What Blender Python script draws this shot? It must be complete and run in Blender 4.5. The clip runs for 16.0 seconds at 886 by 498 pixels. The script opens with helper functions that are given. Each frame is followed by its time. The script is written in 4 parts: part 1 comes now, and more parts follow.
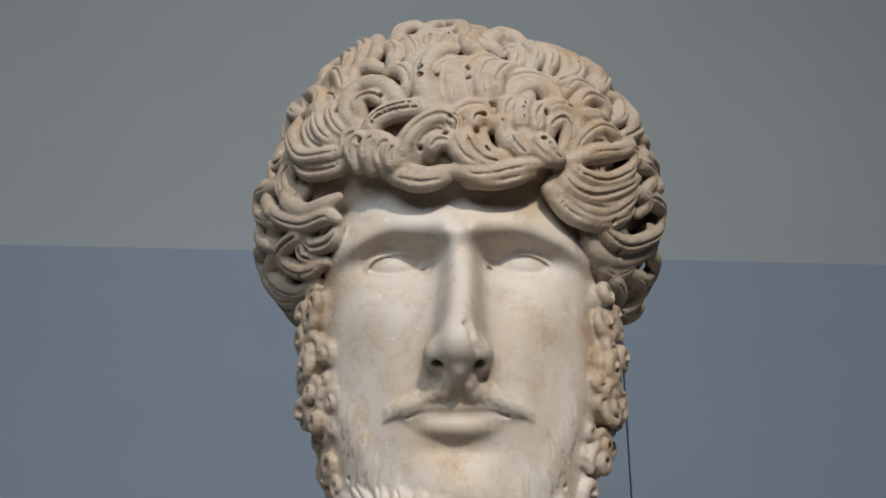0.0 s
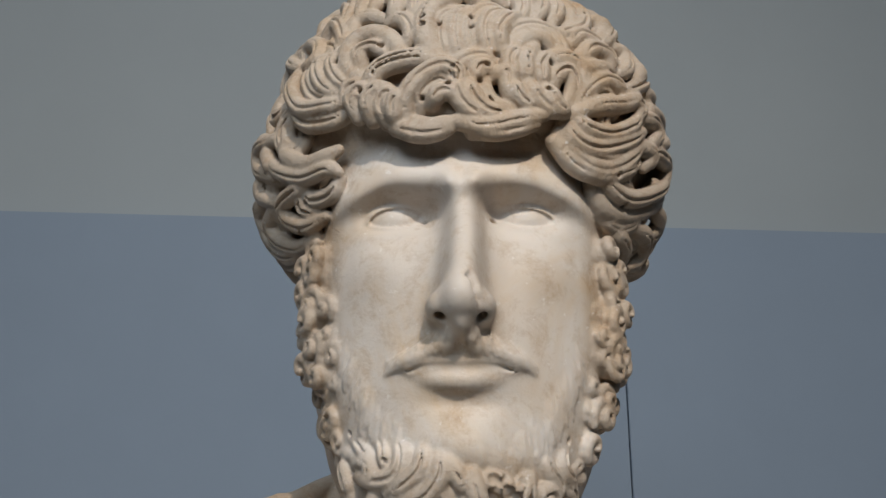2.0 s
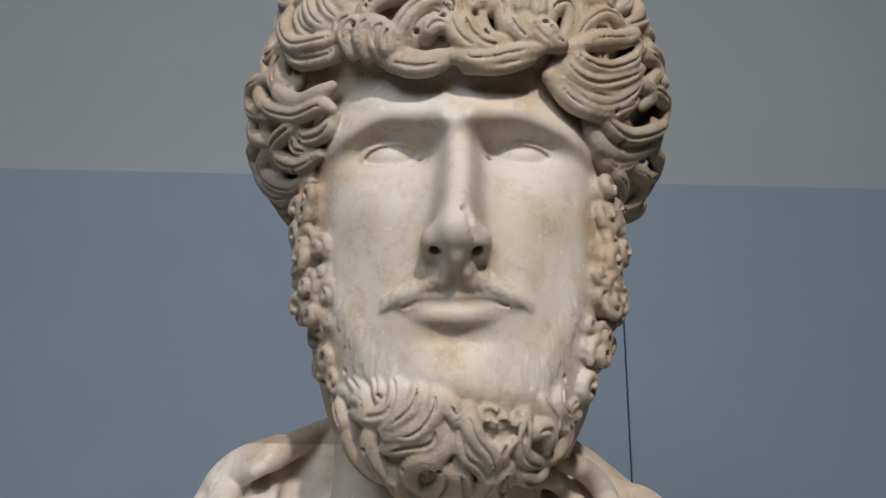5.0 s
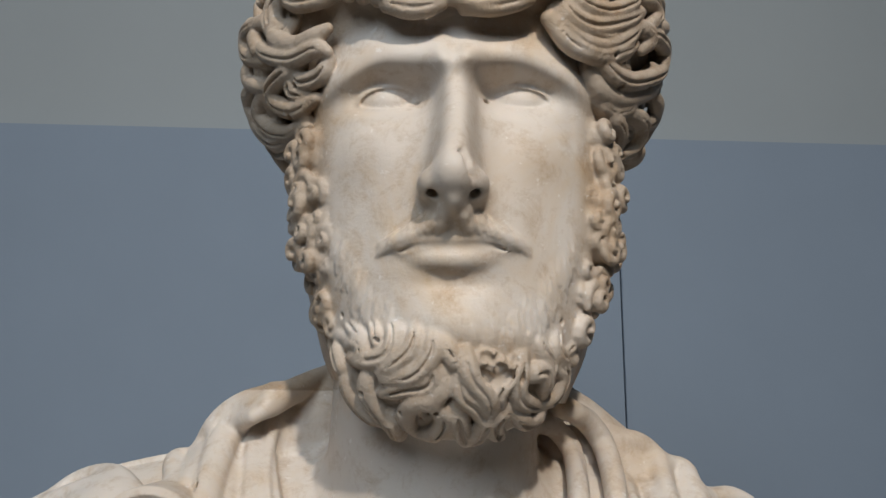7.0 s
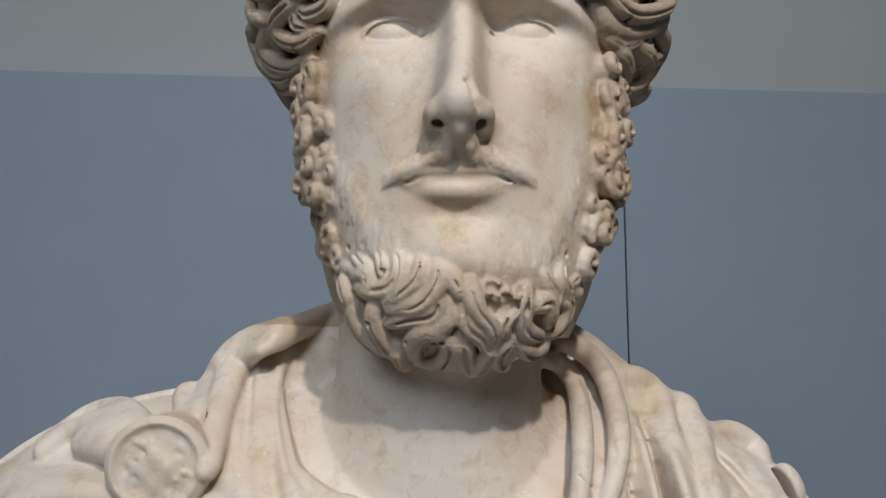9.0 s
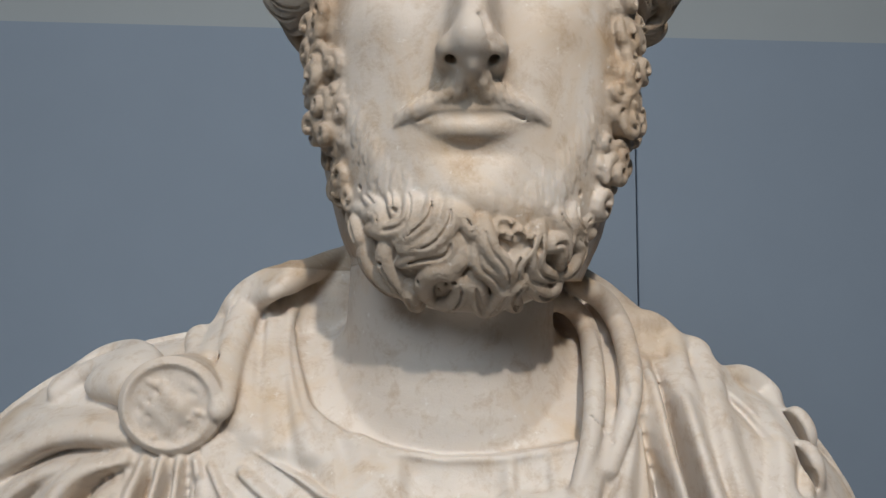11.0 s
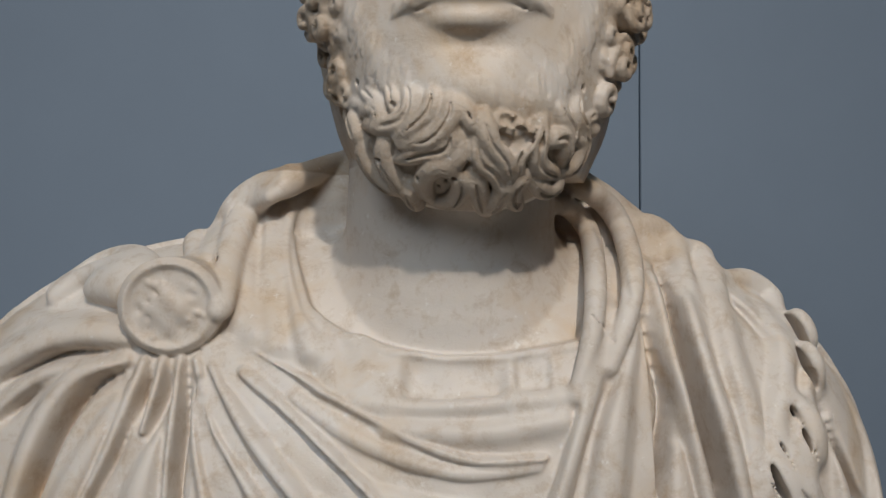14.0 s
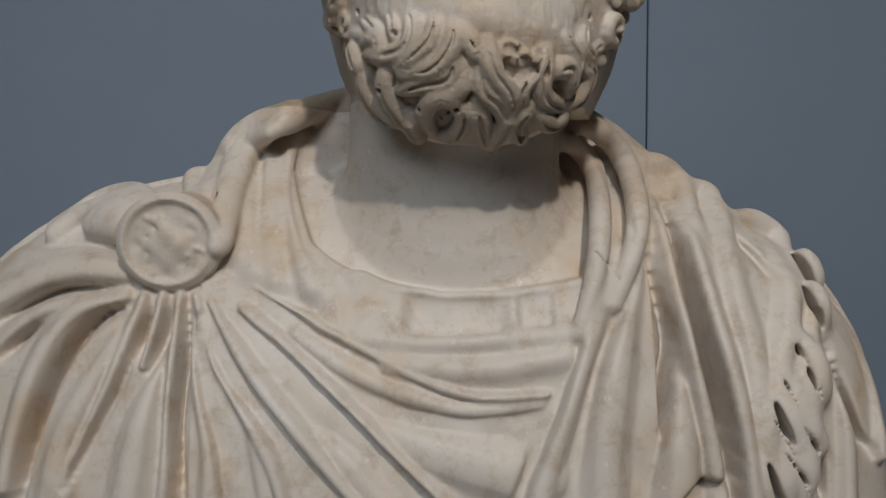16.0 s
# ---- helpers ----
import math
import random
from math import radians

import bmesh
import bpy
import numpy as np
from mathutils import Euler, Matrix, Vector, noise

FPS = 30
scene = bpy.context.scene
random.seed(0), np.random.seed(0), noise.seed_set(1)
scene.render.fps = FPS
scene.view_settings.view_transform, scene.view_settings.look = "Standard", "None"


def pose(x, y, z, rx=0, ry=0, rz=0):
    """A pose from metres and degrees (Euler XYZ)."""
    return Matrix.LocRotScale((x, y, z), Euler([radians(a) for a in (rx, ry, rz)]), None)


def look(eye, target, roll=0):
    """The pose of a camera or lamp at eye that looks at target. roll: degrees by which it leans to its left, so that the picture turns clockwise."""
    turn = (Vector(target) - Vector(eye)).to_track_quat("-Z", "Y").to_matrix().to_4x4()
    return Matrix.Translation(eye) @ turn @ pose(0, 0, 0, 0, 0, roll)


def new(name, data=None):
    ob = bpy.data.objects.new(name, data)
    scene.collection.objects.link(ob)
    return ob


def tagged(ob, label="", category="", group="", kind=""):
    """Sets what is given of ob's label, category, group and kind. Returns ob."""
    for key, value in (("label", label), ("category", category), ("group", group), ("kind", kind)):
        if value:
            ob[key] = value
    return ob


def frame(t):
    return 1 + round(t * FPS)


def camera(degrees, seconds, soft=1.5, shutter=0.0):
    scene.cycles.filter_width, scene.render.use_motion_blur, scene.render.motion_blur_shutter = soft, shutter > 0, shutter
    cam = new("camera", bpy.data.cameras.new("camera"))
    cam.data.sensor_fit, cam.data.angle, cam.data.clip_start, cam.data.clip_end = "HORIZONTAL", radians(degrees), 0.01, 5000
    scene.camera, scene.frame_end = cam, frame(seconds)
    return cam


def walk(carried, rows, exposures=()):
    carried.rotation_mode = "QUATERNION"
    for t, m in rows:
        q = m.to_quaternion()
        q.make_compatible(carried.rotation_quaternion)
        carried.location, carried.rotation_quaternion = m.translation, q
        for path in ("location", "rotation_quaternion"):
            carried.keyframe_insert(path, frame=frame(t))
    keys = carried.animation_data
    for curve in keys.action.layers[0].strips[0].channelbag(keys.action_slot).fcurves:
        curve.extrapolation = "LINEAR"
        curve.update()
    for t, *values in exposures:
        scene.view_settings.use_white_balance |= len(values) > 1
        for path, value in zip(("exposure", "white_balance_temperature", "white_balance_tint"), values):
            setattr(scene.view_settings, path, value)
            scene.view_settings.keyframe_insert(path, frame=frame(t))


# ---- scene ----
cam = camera(54.0, 16.0, soft=1.5)
EYE = 1.55
# seconds; place in metres from the first eye; yaw, pitch, roll
ROWS = [
    (0.0, 0.0000, 0.0000, -0.0000, 0.00, 17.08, -0.10),
    (0.5, -0.0001, 0.0022, -0.0039, -0.12, 16.83, -0.07),
    (1.0, -0.0005, 0.0054, -0.0058, -0.21, 16.19, -0.11),
    (1.5, -0.0012, 0.0090, -0.0071, -0.16, 15.64, -0.02),
    (2.0, -0.0019, 0.0124, -0.0101, -0.07, 15.36, -0.02),
    (2.5, -0.0023, 0.0152, -0.0134, 0.02, 15.04, -0.12),
    (3.0, -0.0021, 0.0173, -0.0142, -0.03, 14.39, -0.18),
    (3.5, -0.0015, 0.0184, -0.0143, 0.12, 13.92, -0.25),
    (4.0, -0.0000, 0.0188, -0.0183, 0.14, 13.79, -0.17),
    (6.5, 0.0012, 0.0273, -0.0318, -0.29, 11.15, -0.22),
    (7.0, 0.0008, 0.0270, -0.0347, -0.24, 10.49, -0.19),
    (7.5, 0.0012, 0.0253, -0.0379, -0.18, 9.75, -0.31),
    (8.0, 0.0007, 0.0263, -0.0427, -0.00, 9.04, -0.16),
    (8.5, 0.0003, 0.0271, -0.0457, -0.12, 8.22, -0.08),
    (9.0, -0.0002, 0.0265, -0.0494, 0.01, 7.61, -0.09),
    (11.5, -0.0023, 0.0343, -0.0626, 0.65, 4.05, 0.00),
    (12.0, -0.0016, 0.0363, -0.0655, 0.61, 3.23, -0.10),
    (12.5, -0.0007, 0.0380, -0.0683, 0.66, 2.55, -0.02),
    (13.0, -0.0013, 0.0394, -0.0735, 0.77, 1.74, -0.19),
    (13.5, -0.0013, 0.0401, -0.0762, 0.75, 1.03, -0.37),
    (14.0, -0.0017, 0.0407, -0.0788, 0.66, 0.26, -0.15),
    (14.5, -0.0026, 0.0424, -0.0803, 0.76, -0.40, -0.05),
    (15.0, -0.0033, 0.0460, -0.0845, 0.82, -1.17, 0.10),
    (15.5, -0.0024, 0.0484, -0.0886, 0.68, -2.07, 0.18),
    (16.0, -0.0001, 0.0483, -0.0920, 0.99, -2.58, 0.04),
]
walk(cam, [(t, pose(x, y, EYE + z, 90 + pitch, -roll, yaw)) for t, x, y, z, yaw, pitch, roll in ROWS],
     exposures=[(0.0, -0.05), (7.0, 0.0), (12.0, -0.02), (14.5, -0.34), (16.0, -0.54)])

# ---- light ----
world = bpy.data.worlds.new("world")
scene.world = world
world.use_nodes = True
world.node_tree.nodes["Background"].inputs[0].default_value = (0.55, 0.62, 0.72, 1)
world.node_tree.nodes["Background"].inputs[1].default_value = 0.05


def area_lamp(name, eye, target, size, watts, colour, spread=110):
    data = bpy.data.lights.new(name, "AREA")
    data.shape, data.size, data.energy, data.color, data.spread = "DISK", size, watts, colour, radians(spread)
    ob = new(name, data)
    ob.matrix_world = look(eye, target)
    return ob


HEAD = (0.01, 0.58, EYE + 0.1)
area_lamp("track_spot_key", (0.42, -1.52, 3.30), HEAD, 0.10, 18.4, (1.0, 0.90, 0.79))
# unseen cool fill lamp, added to brighten the bust's front and the wall
area_lamp("cool_fill_front", (-0.8, -2.6, 3.7), (0.1, 0.8, 1.6), 2.4, 35, (0.80, 0.90, 1.0))
area_lamp("skylight_rear", (0.5, 0.1, 4.3), (0.2, 0.55, 1.0), 1.4, 1.6, (0.82, 0.91, 1.0))


# ---- materials ----
def material(name):
    m = bpy.data.materials.new(name)
    m.use_nodes = True
    t = m.node_tree
    return m, t, t.nodes["Principled BSDF"]


def node(t, kind, **values):
    n = t.nodes.new(kind)
    for k, v in values.items():
        n.inputs[k.replace("_", " ")].default_value = v
    return n


def ramp(t, source, stops):
    r = t.nodes.new("ShaderNodeValToRGB")
    while len(r.color_ramp.elements) < len(stops):
        r.color_ramp.elements.new(0.5)
    for e, (p, c) in zip(r.color_ramp.elements, stops):
        e.position, e.color = p, (*c, 1) if len(c) == 3 else c
    t.links.new(source, r.inputs[0])
    return r


def blend(t, kind, fac, a, b):
    n = t.nodes.new("ShaderNodeMix")
    n.data_type, n.blend_type = "RGBA", kind
    if isinstance(fac, float):
        n.inputs[0].default_value = fac
    else:
        t.links.new(fac, n.inputs[0])
    for k, s in ((6, a), (7, b)):
        if isinstance(s, tuple):
            n.inputs[k].default_value = (*s, 1)
        else:
            t.links.new(s, n.inputs[k])
    return n.outputs[2]


def bumped(t, shader, layers):
    last = None
    for source, strength, distance in layers:
        b = node(t, "ShaderNodeBump", Strength=strength, Distance=distance)
        t.links.new(source, b.inputs["Height"])
        if last:
            t.links.new(last.outputs[0], b.inputs["Normal"])
        last = b
    t.links.new(last.outputs[0], shader.inputs["Normal"])


def marble():
    m, t, s = material("weathered_marble")
    at = t.nodes.new("ShaderNodeTexCoord").outputs["Object"]

    def cloud(scale, detail=5.0, rough=0.55, twist=0.0):
        n = node(t, "ShaderNodeTexNoise", Scale=scale, Detail=detail, Roughness=rough, Distortion=twist)
        t.links.new(at, n.inputs["Vector"])
        return n.outputs["Fac"]
    base = ramp(t, cloud(5.5, 4.0, 0.6, 0.4), [(0.30, (0.525, 0.461, 0.40)), (0.50, (0.605, 0.546, 0.487)), (0.75, (0.675, 0.634, 0.592))])
    ochre = ramp(t, cloud(9.0, 6.0, 0.62, 0.8), [(0.50, (0, 0, 0)), (0.72, (1, 1, 1))])
    c = blend(t, "MULTIPLY", ochre.outputs[0], base.outputs[0], (0.92, 0.78, 0.60))
    # hair and beard multiplied darker: browner soil, and weaker light put into colour
    soil_shade = t.nodes.new("ShaderNodeAttribute")
    soil_shade.attribute_name = "patina_shade"
    c = blend(t, "MULTIPLY", soil_shade.outputs["Fac"], c, (0.72, 0.66, 0.59))
    grime = ramp(t, cloud(60.0, 8.0, 0.75, 0.3), [(0.50, (0, 0, 0)), (0.72, (0.9, 0.9, 0.9))])
    c = blend(t, "MULTIPLY", grime.outputs[0], c, (0.73, 0.63, 0.52))
    chalk = ramp(t, cloud(140.0, 3.0, 0.6), [(0.66, (0, 0, 0)), (0.74, (0.5, 0.5, 0.5))])
    c = blend(t, "MIX", chalk.outputs[0], c, (0.74, 0.72, 0.69))
    t.links.new(c, s.inputs["Base Color"])
    shine = ramp(t, cloud(20.0), [(0.3, (0.42, 0.42, 0.42)), (0.7, (0.62, 0.62, 0.62))])
    t.links.new(shine.outputs[0], s.inputs["Roughness"])
    s.inputs["Specular IOR Level"].default_value = 0.35
    s.inputs["Subsurface Weight"].default_value = 0.12
    s.inputs["Subsurface Radius"].default_value = (0.008, 0.006, 0.004)
    s.inputs["Subsurface Scale"].default_value = 0.4
    pits = t.nodes.new("ShaderNodeMath")
    pits.operation = "MULTIPLY"
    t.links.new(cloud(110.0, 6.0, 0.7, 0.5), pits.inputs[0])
    t.links.new(soil_shade.outputs["Fac"], pits.inputs[1])
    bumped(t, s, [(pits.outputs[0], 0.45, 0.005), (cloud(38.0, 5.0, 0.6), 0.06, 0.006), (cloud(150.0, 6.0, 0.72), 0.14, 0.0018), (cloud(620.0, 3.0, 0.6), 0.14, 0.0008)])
    return m


def paint(name, colour, vary, scale=2.0, rough=0.75):
    m, t, s = material(name)
    at = t.nodes.new("ShaderNodeTexCoord").outputs["Object"]
    n = node(t, "ShaderNodeTexNoise", Scale=scale, Detail=5.0, Roughness=0.6)
    t.links.new(at, n.inputs["Vector"])
    lo, hi = tuple(c * (1 - vary) for c in colour), tuple(c * (1 + vary) for c in colour)
    r = ramp(t, n.outputs["Fac"], [(0.3, lo), (0.7, hi)])
    t.links.new(r.outputs[0], s.inputs["Base Color"])
    s.inputs["Roughness"].default_value = rough
    s.inputs["Specular IOR Level"].default_value = 0.25
    g = node(t, "ShaderNodeTexNoise", Scale=260.0, Detail=3.0)
    t.links.new(at, g.inputs["Vector"])
    bumped(t, s, [(g.outputs["Fac"], 0.10, 0.001)])
    return m


MARBLE = marble()
BLUE = paint("blue_grey_panel_paint", (0.228, 0.280, 0.348), 0.05, 1.3)
BEIGE = paint("warm_grey_wall_paint", (0.318, 0.348, 0.362), 0.05, 1.0)
DARK = paint("dark_gap", (0.012, 0.014, 0.018), 0.1, 4.0)
STONE_FLOOR = paint("pale_stone_floor", (0.34, 0.32, 0.29), 0.12, 3.0, 0.4)
CEILING = paint("ceiling_paint", (0.62, 0.62, 0.60), 0.04, 1.0)
PLINTH = paint("plinth_paint", (0.45, 0.45, 0.44), 0.05, 3.0)


# ---- room ----
def block(name, size, m, mat, bevel=0.0):
    bm = bmesh.new()
    bmesh.ops.create_cube(bm, size=1)
    bmesh.ops.scale(bm, vec=size, verts=bm.verts)
    if bevel:
        bmesh.ops.bevel(bm, geom=bm.edges[:], offset=bevel, segments=2, affect="EDGES")
    me = bpy.data.meshes.new(name)
    bm.to_mesh(me)
    bm.free()
    me.materials.append(mat)
    ob = new(name, me)
    ob.matrix_world = m
    return ob


TURN = 4.92          # the far wall stands a little askew to the bust
WALL_Y, JOINT_X, PANEL_TOP = 1.698, 0.361, EYE + 0.510
FAR = pose(0, WALL_Y, 0, 0, 0, TURN)
LY = JOINT_X / math.cos(radians(TURN))
tagged(block("wall_north", (9.0, 0.20, 4.6), FAR @ pose(0, 0.16, 2.3), BEIGE), "warm grey painted plaster wall above the panelling", "wall", kind="structure")
backing = tagged(block("wall_gap_lining", (0.06, 0.004, 2.0), FAR @ pose(LY, 0.056, 1.0), DARK), "black lining behind the panel joint", "trim", kind="structure")
for left, right, name in ((-4.4, LY - 0.0017, "panel_wall_1"), (LY + 0.0017, 4.4, "panel_wall_2")):
    tagged(block(name, (right - left, 0.05, PANEL_TOP), FAR @ pose((left + right) / 2, 0.025, PANEL_TOP / 2), BLUE, 0.0015),
           "blue-grey painted display panel before the wall", "wall", kind="structure")
tagged(block("floor", (9.6, 8.6, 0.1), pose(0, -1.6, -0.05), STONE_FLOOR), "pale stone gallery floor", "floor", kind="structure")
tagged(block("ceiling", (9.6, 8.6, 0.1), pose(0, -1.6, 4.55), CEILING), "white painted gallery ceiling", "ceiling", kind="structure")
tagged(block("wall_west", (0.2, 8.6, 4.6), pose(-4.1, -1.6, 2.3), BEIGE), "plain warm grey gallery wall", "wall", kind="structure")
tagged(block("wall_east", (0.2, 8.6, 4.6), pose(4.1, -1.6, 2.3), BEIGE), "plain warm grey gallery wall", "wall", kind="structure")
tagged(block("wall_south", (9.0, 0.2, 4.6), pose(0, -5.4, 2.3), BEIGE), "plain warm grey gallery wall", "wall", kind="structure")
tagged(block("plinth", (0.74, 0.46, EYE - 0.40), pose(-0.03, 0.70, (EYE - 0.40) / 2), PLINTH, 0.004), "plain grey painted museum plinth under the bust", "plinth")


# ---- carving: a field of distances, joined and cut, then skinned ----
class Field:
    def __init__(self, low, high, step):
        self.low, self.step = np.array(low), step
        self.size = np.ceil((np.array(high) - low) / step).astype(int) + 1
        self.d = np.full(self.size, 0.05, np.float32)

    def window(self, low, high):
        a = np.clip(np.floor((np.array(low) - self.low) / self.step).astype(int), 0, self.size)
        b = np.clip(np.ceil((np.array(high) - self.low) / self.step).astype(int) + 1, 0, self.size)
        box = tuple(slice(i, j) for i, j in zip(a, b))
        axes = [(self.low[k] + self.step * np.arange(a[k], b[k])).astype(np.float32) for k in range(3)]
        return box, (axes[0][:, None, None], axes[1][None, :, None], axes[2][None, None, :])

    def join(self, box, e, k):
        d = self.d[box]
        h = np.maximum(k - np.abs(d - e), 0) / k
        self.d[box] = np.minimum(d, e) - h * h * k / 4

    def cut(self, box, e, k):
        d = self.d[box]
        h = np.maximum(k - np.abs(d + e), 0) / k
        self.d[box] = np.maximum(d, -e) + h * h * k / 4

    def ball(self, c, r, k=0.002, turn=(0, 0, 0), hollow=False):
        c, r = np.array(c, float), np.array(r, float)
        reach = max(r) + k + 0.006
        box, (x, y, z) = self.window(c - reach, c + reach)
        m = np.array(Euler([radians(a) for a in turn]).to_matrix().transposed())
        x, y, z = x - c[0], y - c[1], z - c[2]
        q = [(m[i, 0] * x + m[i, 1] * y + m[i, 2] * z) / r[i] for i in range(3)]
        n = np.sqrt(q[0] ** 2 + q[1] ** 2 + q[2] ** 2)
        g = np.sqrt((q[0] / r[0]) ** 2 + (q[1] / r[1]) ** 2 + (q[2] / r[2]) ** 2) + 1e-6
        e = (n * (n - 1) / g).astype(np.float32)
        (self.cut if hollow else self.join)(box, e, k)

    def tube(self, pts, radii, k=0.002, hollow=False):
        pts, radii = np.array(pts, float), np.array(radii, float)
        reach = radii.max() + k + 0.003
        box, _ = self.window(pts.min(0) - reach, pts.max(0) + reach)
        e = np.full([s.stop - s.start for s in box], 0.03, np.float32)
        if e.size == 0:
            return
        start = [s.start for s in box]
        for a, b, ra, rb in zip(pts[:-1], pts[1:], radii[:-1], radii[1:]):
            reach = max(ra, rb) + k + 0.003
            sub, (x, y, z) = self.window(np.minimum(a, b) - reach, np.maximum(a, b) + reach)
            ab = b - a
            x, y, z = x - a[0], y - a[1], z - a[2]
            t = np.clip((x * ab[0] + y * ab[1] + z * ab[2]) / max(ab @ ab, 1e-12), 0, 1)
            d = np.sqrt((x - t * ab[0]) ** 2 + (y - t * ab[1]) ** 2 + (z - t * ab[2]) ** 2) - (ra + (rb - ra) * t)
            if d.size:
                loc = tuple(slice(s.start - o, s.stop - o) for s, o in zip(sub, start))
                e[loc] = np.minimum(e[loc], d)
        (self.cut if hollow else self.join)(box, e, k)

    def line(self, box, pts, radii, reach):
        """Distance to a tapering line, inside one box."""
        e = np.full([s.stop - s.start for s in box], 0.03, np.float32)
        start = [s.start for s in box]
        for a, b, ra, rb in zip(pts[:-1], pts[1:], radii[:-1], radii[1:]):
            far = max(ra, rb) + reach
            sub, (x, y, z) = self.window(np.minimum(a, b) - far, np.maximum(a, b) + far)
            ab = b - a
            x, y, z = x - a[0], y - a[1], z - a[2]
            t = np.clip((x * ab[0] + y * ab[1] + z * ab[2]) / max(ab @ ab, 1e-12), 0, 1)
            d = np.sqrt((x - t * ab[0]) ** 2 + (y - t * ab[1]) ** 2 + (z - t * ab[2]) ** 2) - (ra + (rb - ra) * t)
            cut = [slice(max(s.start, o.start), min(s.stop, o.stop)) for s, o in zip(sub, box)]
            if d.size == 0 or any(c.stop <= c.start for c in cut):
                continue
            d = d[tuple(slice(c.start - s.start, c.stop - s.start) for c, s in zip(cut, sub))]
            loc = tuple(slice(c.start - o, c.stop - o) for c, o in zip(cut, start))
            e[loc] = np.minimum(e[loc], d)
        return e

    def bundle(self, strands, grooves, soft, k):
        """Strands melted into one lock, grooved, and then set on the rest with a sharp crease."""
        every = np.concatenate([p for p, _ in strands])
        reach = max(r.max() for _, r in strands) + soft + 0.003
        box, _ = self.window(every.min(0) - reach, every.max(0) + reach)
        if any(s.stop <= s.start for s in box):
            return
        whole = None
        for p, r in strands:
            e = self.line(box, p, r, soft + 0.003)
            if whole is None:
                whole = e
            else:
                h = np.maximum(soft - np.abs(whole - e), 0) / soft
                whole = np.minimum(whole, e) - h * h * soft / 4
        for p, r in grooves:
            e = -self.line(box, p, r, 0.003)
            h = np.maximum(0.0012 - np.abs(whole - e), 0) / 0.0012
            whole = np.maximum(whole, e) + h * h * 0.0012 / 4
        self.join(box, whole, k)

    def skin(self):
        d = self.d
        for k in range(3):
            edge = [slice(None)] * 3
            for side in (0, -1):
                edge[k] = side
                d[tuple(edge)] = np.maximum(d[tuple(edge)], self.step * 0.5)
        s = d < 0
        count = np.zeros(np.array(s.shape) - 1, np.uint8)
        corners = [(i, j, k) for i in (0, 1) for j in (0, 1) for k in (0, 1)]
        for i, j, k in corners:
            count += s[i:s.shape[0] - 1 + i, j:s.shape[1] - 1 + j, k:s.shape[2] - 1 + k]
        cells = np.argwhere((count > 0) & (count < 8))
        index = np.full(count.shape, -1, np.int32)
        index[tuple(cells.T)] = np.arange(len(cells))
        value = [d[tuple((cells + c).T)] for c in corners]
        total, hits = np.zeros((len(cells), 3)), np.zeros(len(cells))
        for p in range(8):
            for q in range(p + 1, 8):
                cp, cq = np.array(corners[p]), np.array(corners[q])
                if abs(cp - cq).sum() != 1:
                    continue
                cross = (value[p] < 0) != (value[q] < 0)
                t = np.where(cross, value[p] / np.where(cross, value[p] - value[q], 1), 0)
                total += np.where(cross[:, None], cp + (cq - cp) * t[:, None], 0)
                hits += cross
        verts = self.low + self.step * (cells + total / hits[:, None])
        quads = []
        for axis in range(3):
            u, v = (axis + 1) % 3, (axis + 2) % 3
            a = [slice(1, -1)] * 3
            b = [slice(1, -1)] * 3
            a[axis], b[axis] = slice(0, -1), slice(1, None)
            inside = s[tuple(a)]
            at = np.argwhere(inside != s[tuple(b)])
            turned = inside[tuple(at.T)]
            at[:, u] += 1
            at[:, v] += 1
            four = []
            for du, dv in ((1, 1), (0, 1), (0, 0), (1, 0)):
                c = at.copy()
                c[:, u] -= du
                c[:, v] -= dv
                four.append(index[tuple(c.T)])
            f = np.stack(four, 1)
            f[~turned] = f[~turned][:, ::-1]
            quads.append(f)
        return verts, np.concatenate(quads)


def smooth_line(pts, n):
    """A smooth curve through a few points."""
    p = np.array(pts, float)
    p = np.vstack([2 * p[0] - p[1], p, 2 * p[-1] - p[-2]])
    out = []
    for u in np.linspace(0, len(p) - 3 - 1e-9, n):
        i, t = int(u), u - int(u)
        a, b, c, d = p[i:i + 4]
        out.append(0.5 * (2 * b + (c - a) * t + (2 * a - 5 * b + 4 * c - d) * t * t + (3 * b - a - 3 * c + d) * t ** 3))
    return np.array(out)


rng = np.random.default_rng(7)

# ---- head ----
head = Field((-0.172, 0.455, -0.085), (0.200, 0.760, 0.412), 0.00105)
SKULL = (np.array((0.013, 0.672, 0.232)), np.array((0.155, 0.158, 0.146)))
CAP = (np.array((0.013, 0.674, 0.240)), np.array((0.150, 0.155, 0.137)))
JAW = (np.array((0.012, 0.605, 0.078)), np.array((0.093, 0.085, 0.105)))
BEARD = (np.array((0.009, 0.590, -0.003)), np.array((0.072, 0.066, 0.051)))
MID = 0.0095


def swell(x, z, cx, cz, sx, sz, turn=0.0):
    c, s = math.cos(radians(turn)), math.sin(radians(turn))
    u, v = (x - cx) * c + (z - cz) * s, (z - cz) * c - (x - cx) * s
    return np.exp(-(u / sx) ** 2 - (v / sz) ** 2)


def gentle(x, xs, ys):
    """A table read with soft turns between its entries."""
    return sum(np.interp(x + o, xs, ys) for o in (-0.007, -0.0035, 0.0, 0.0035, 0.007)) / 5


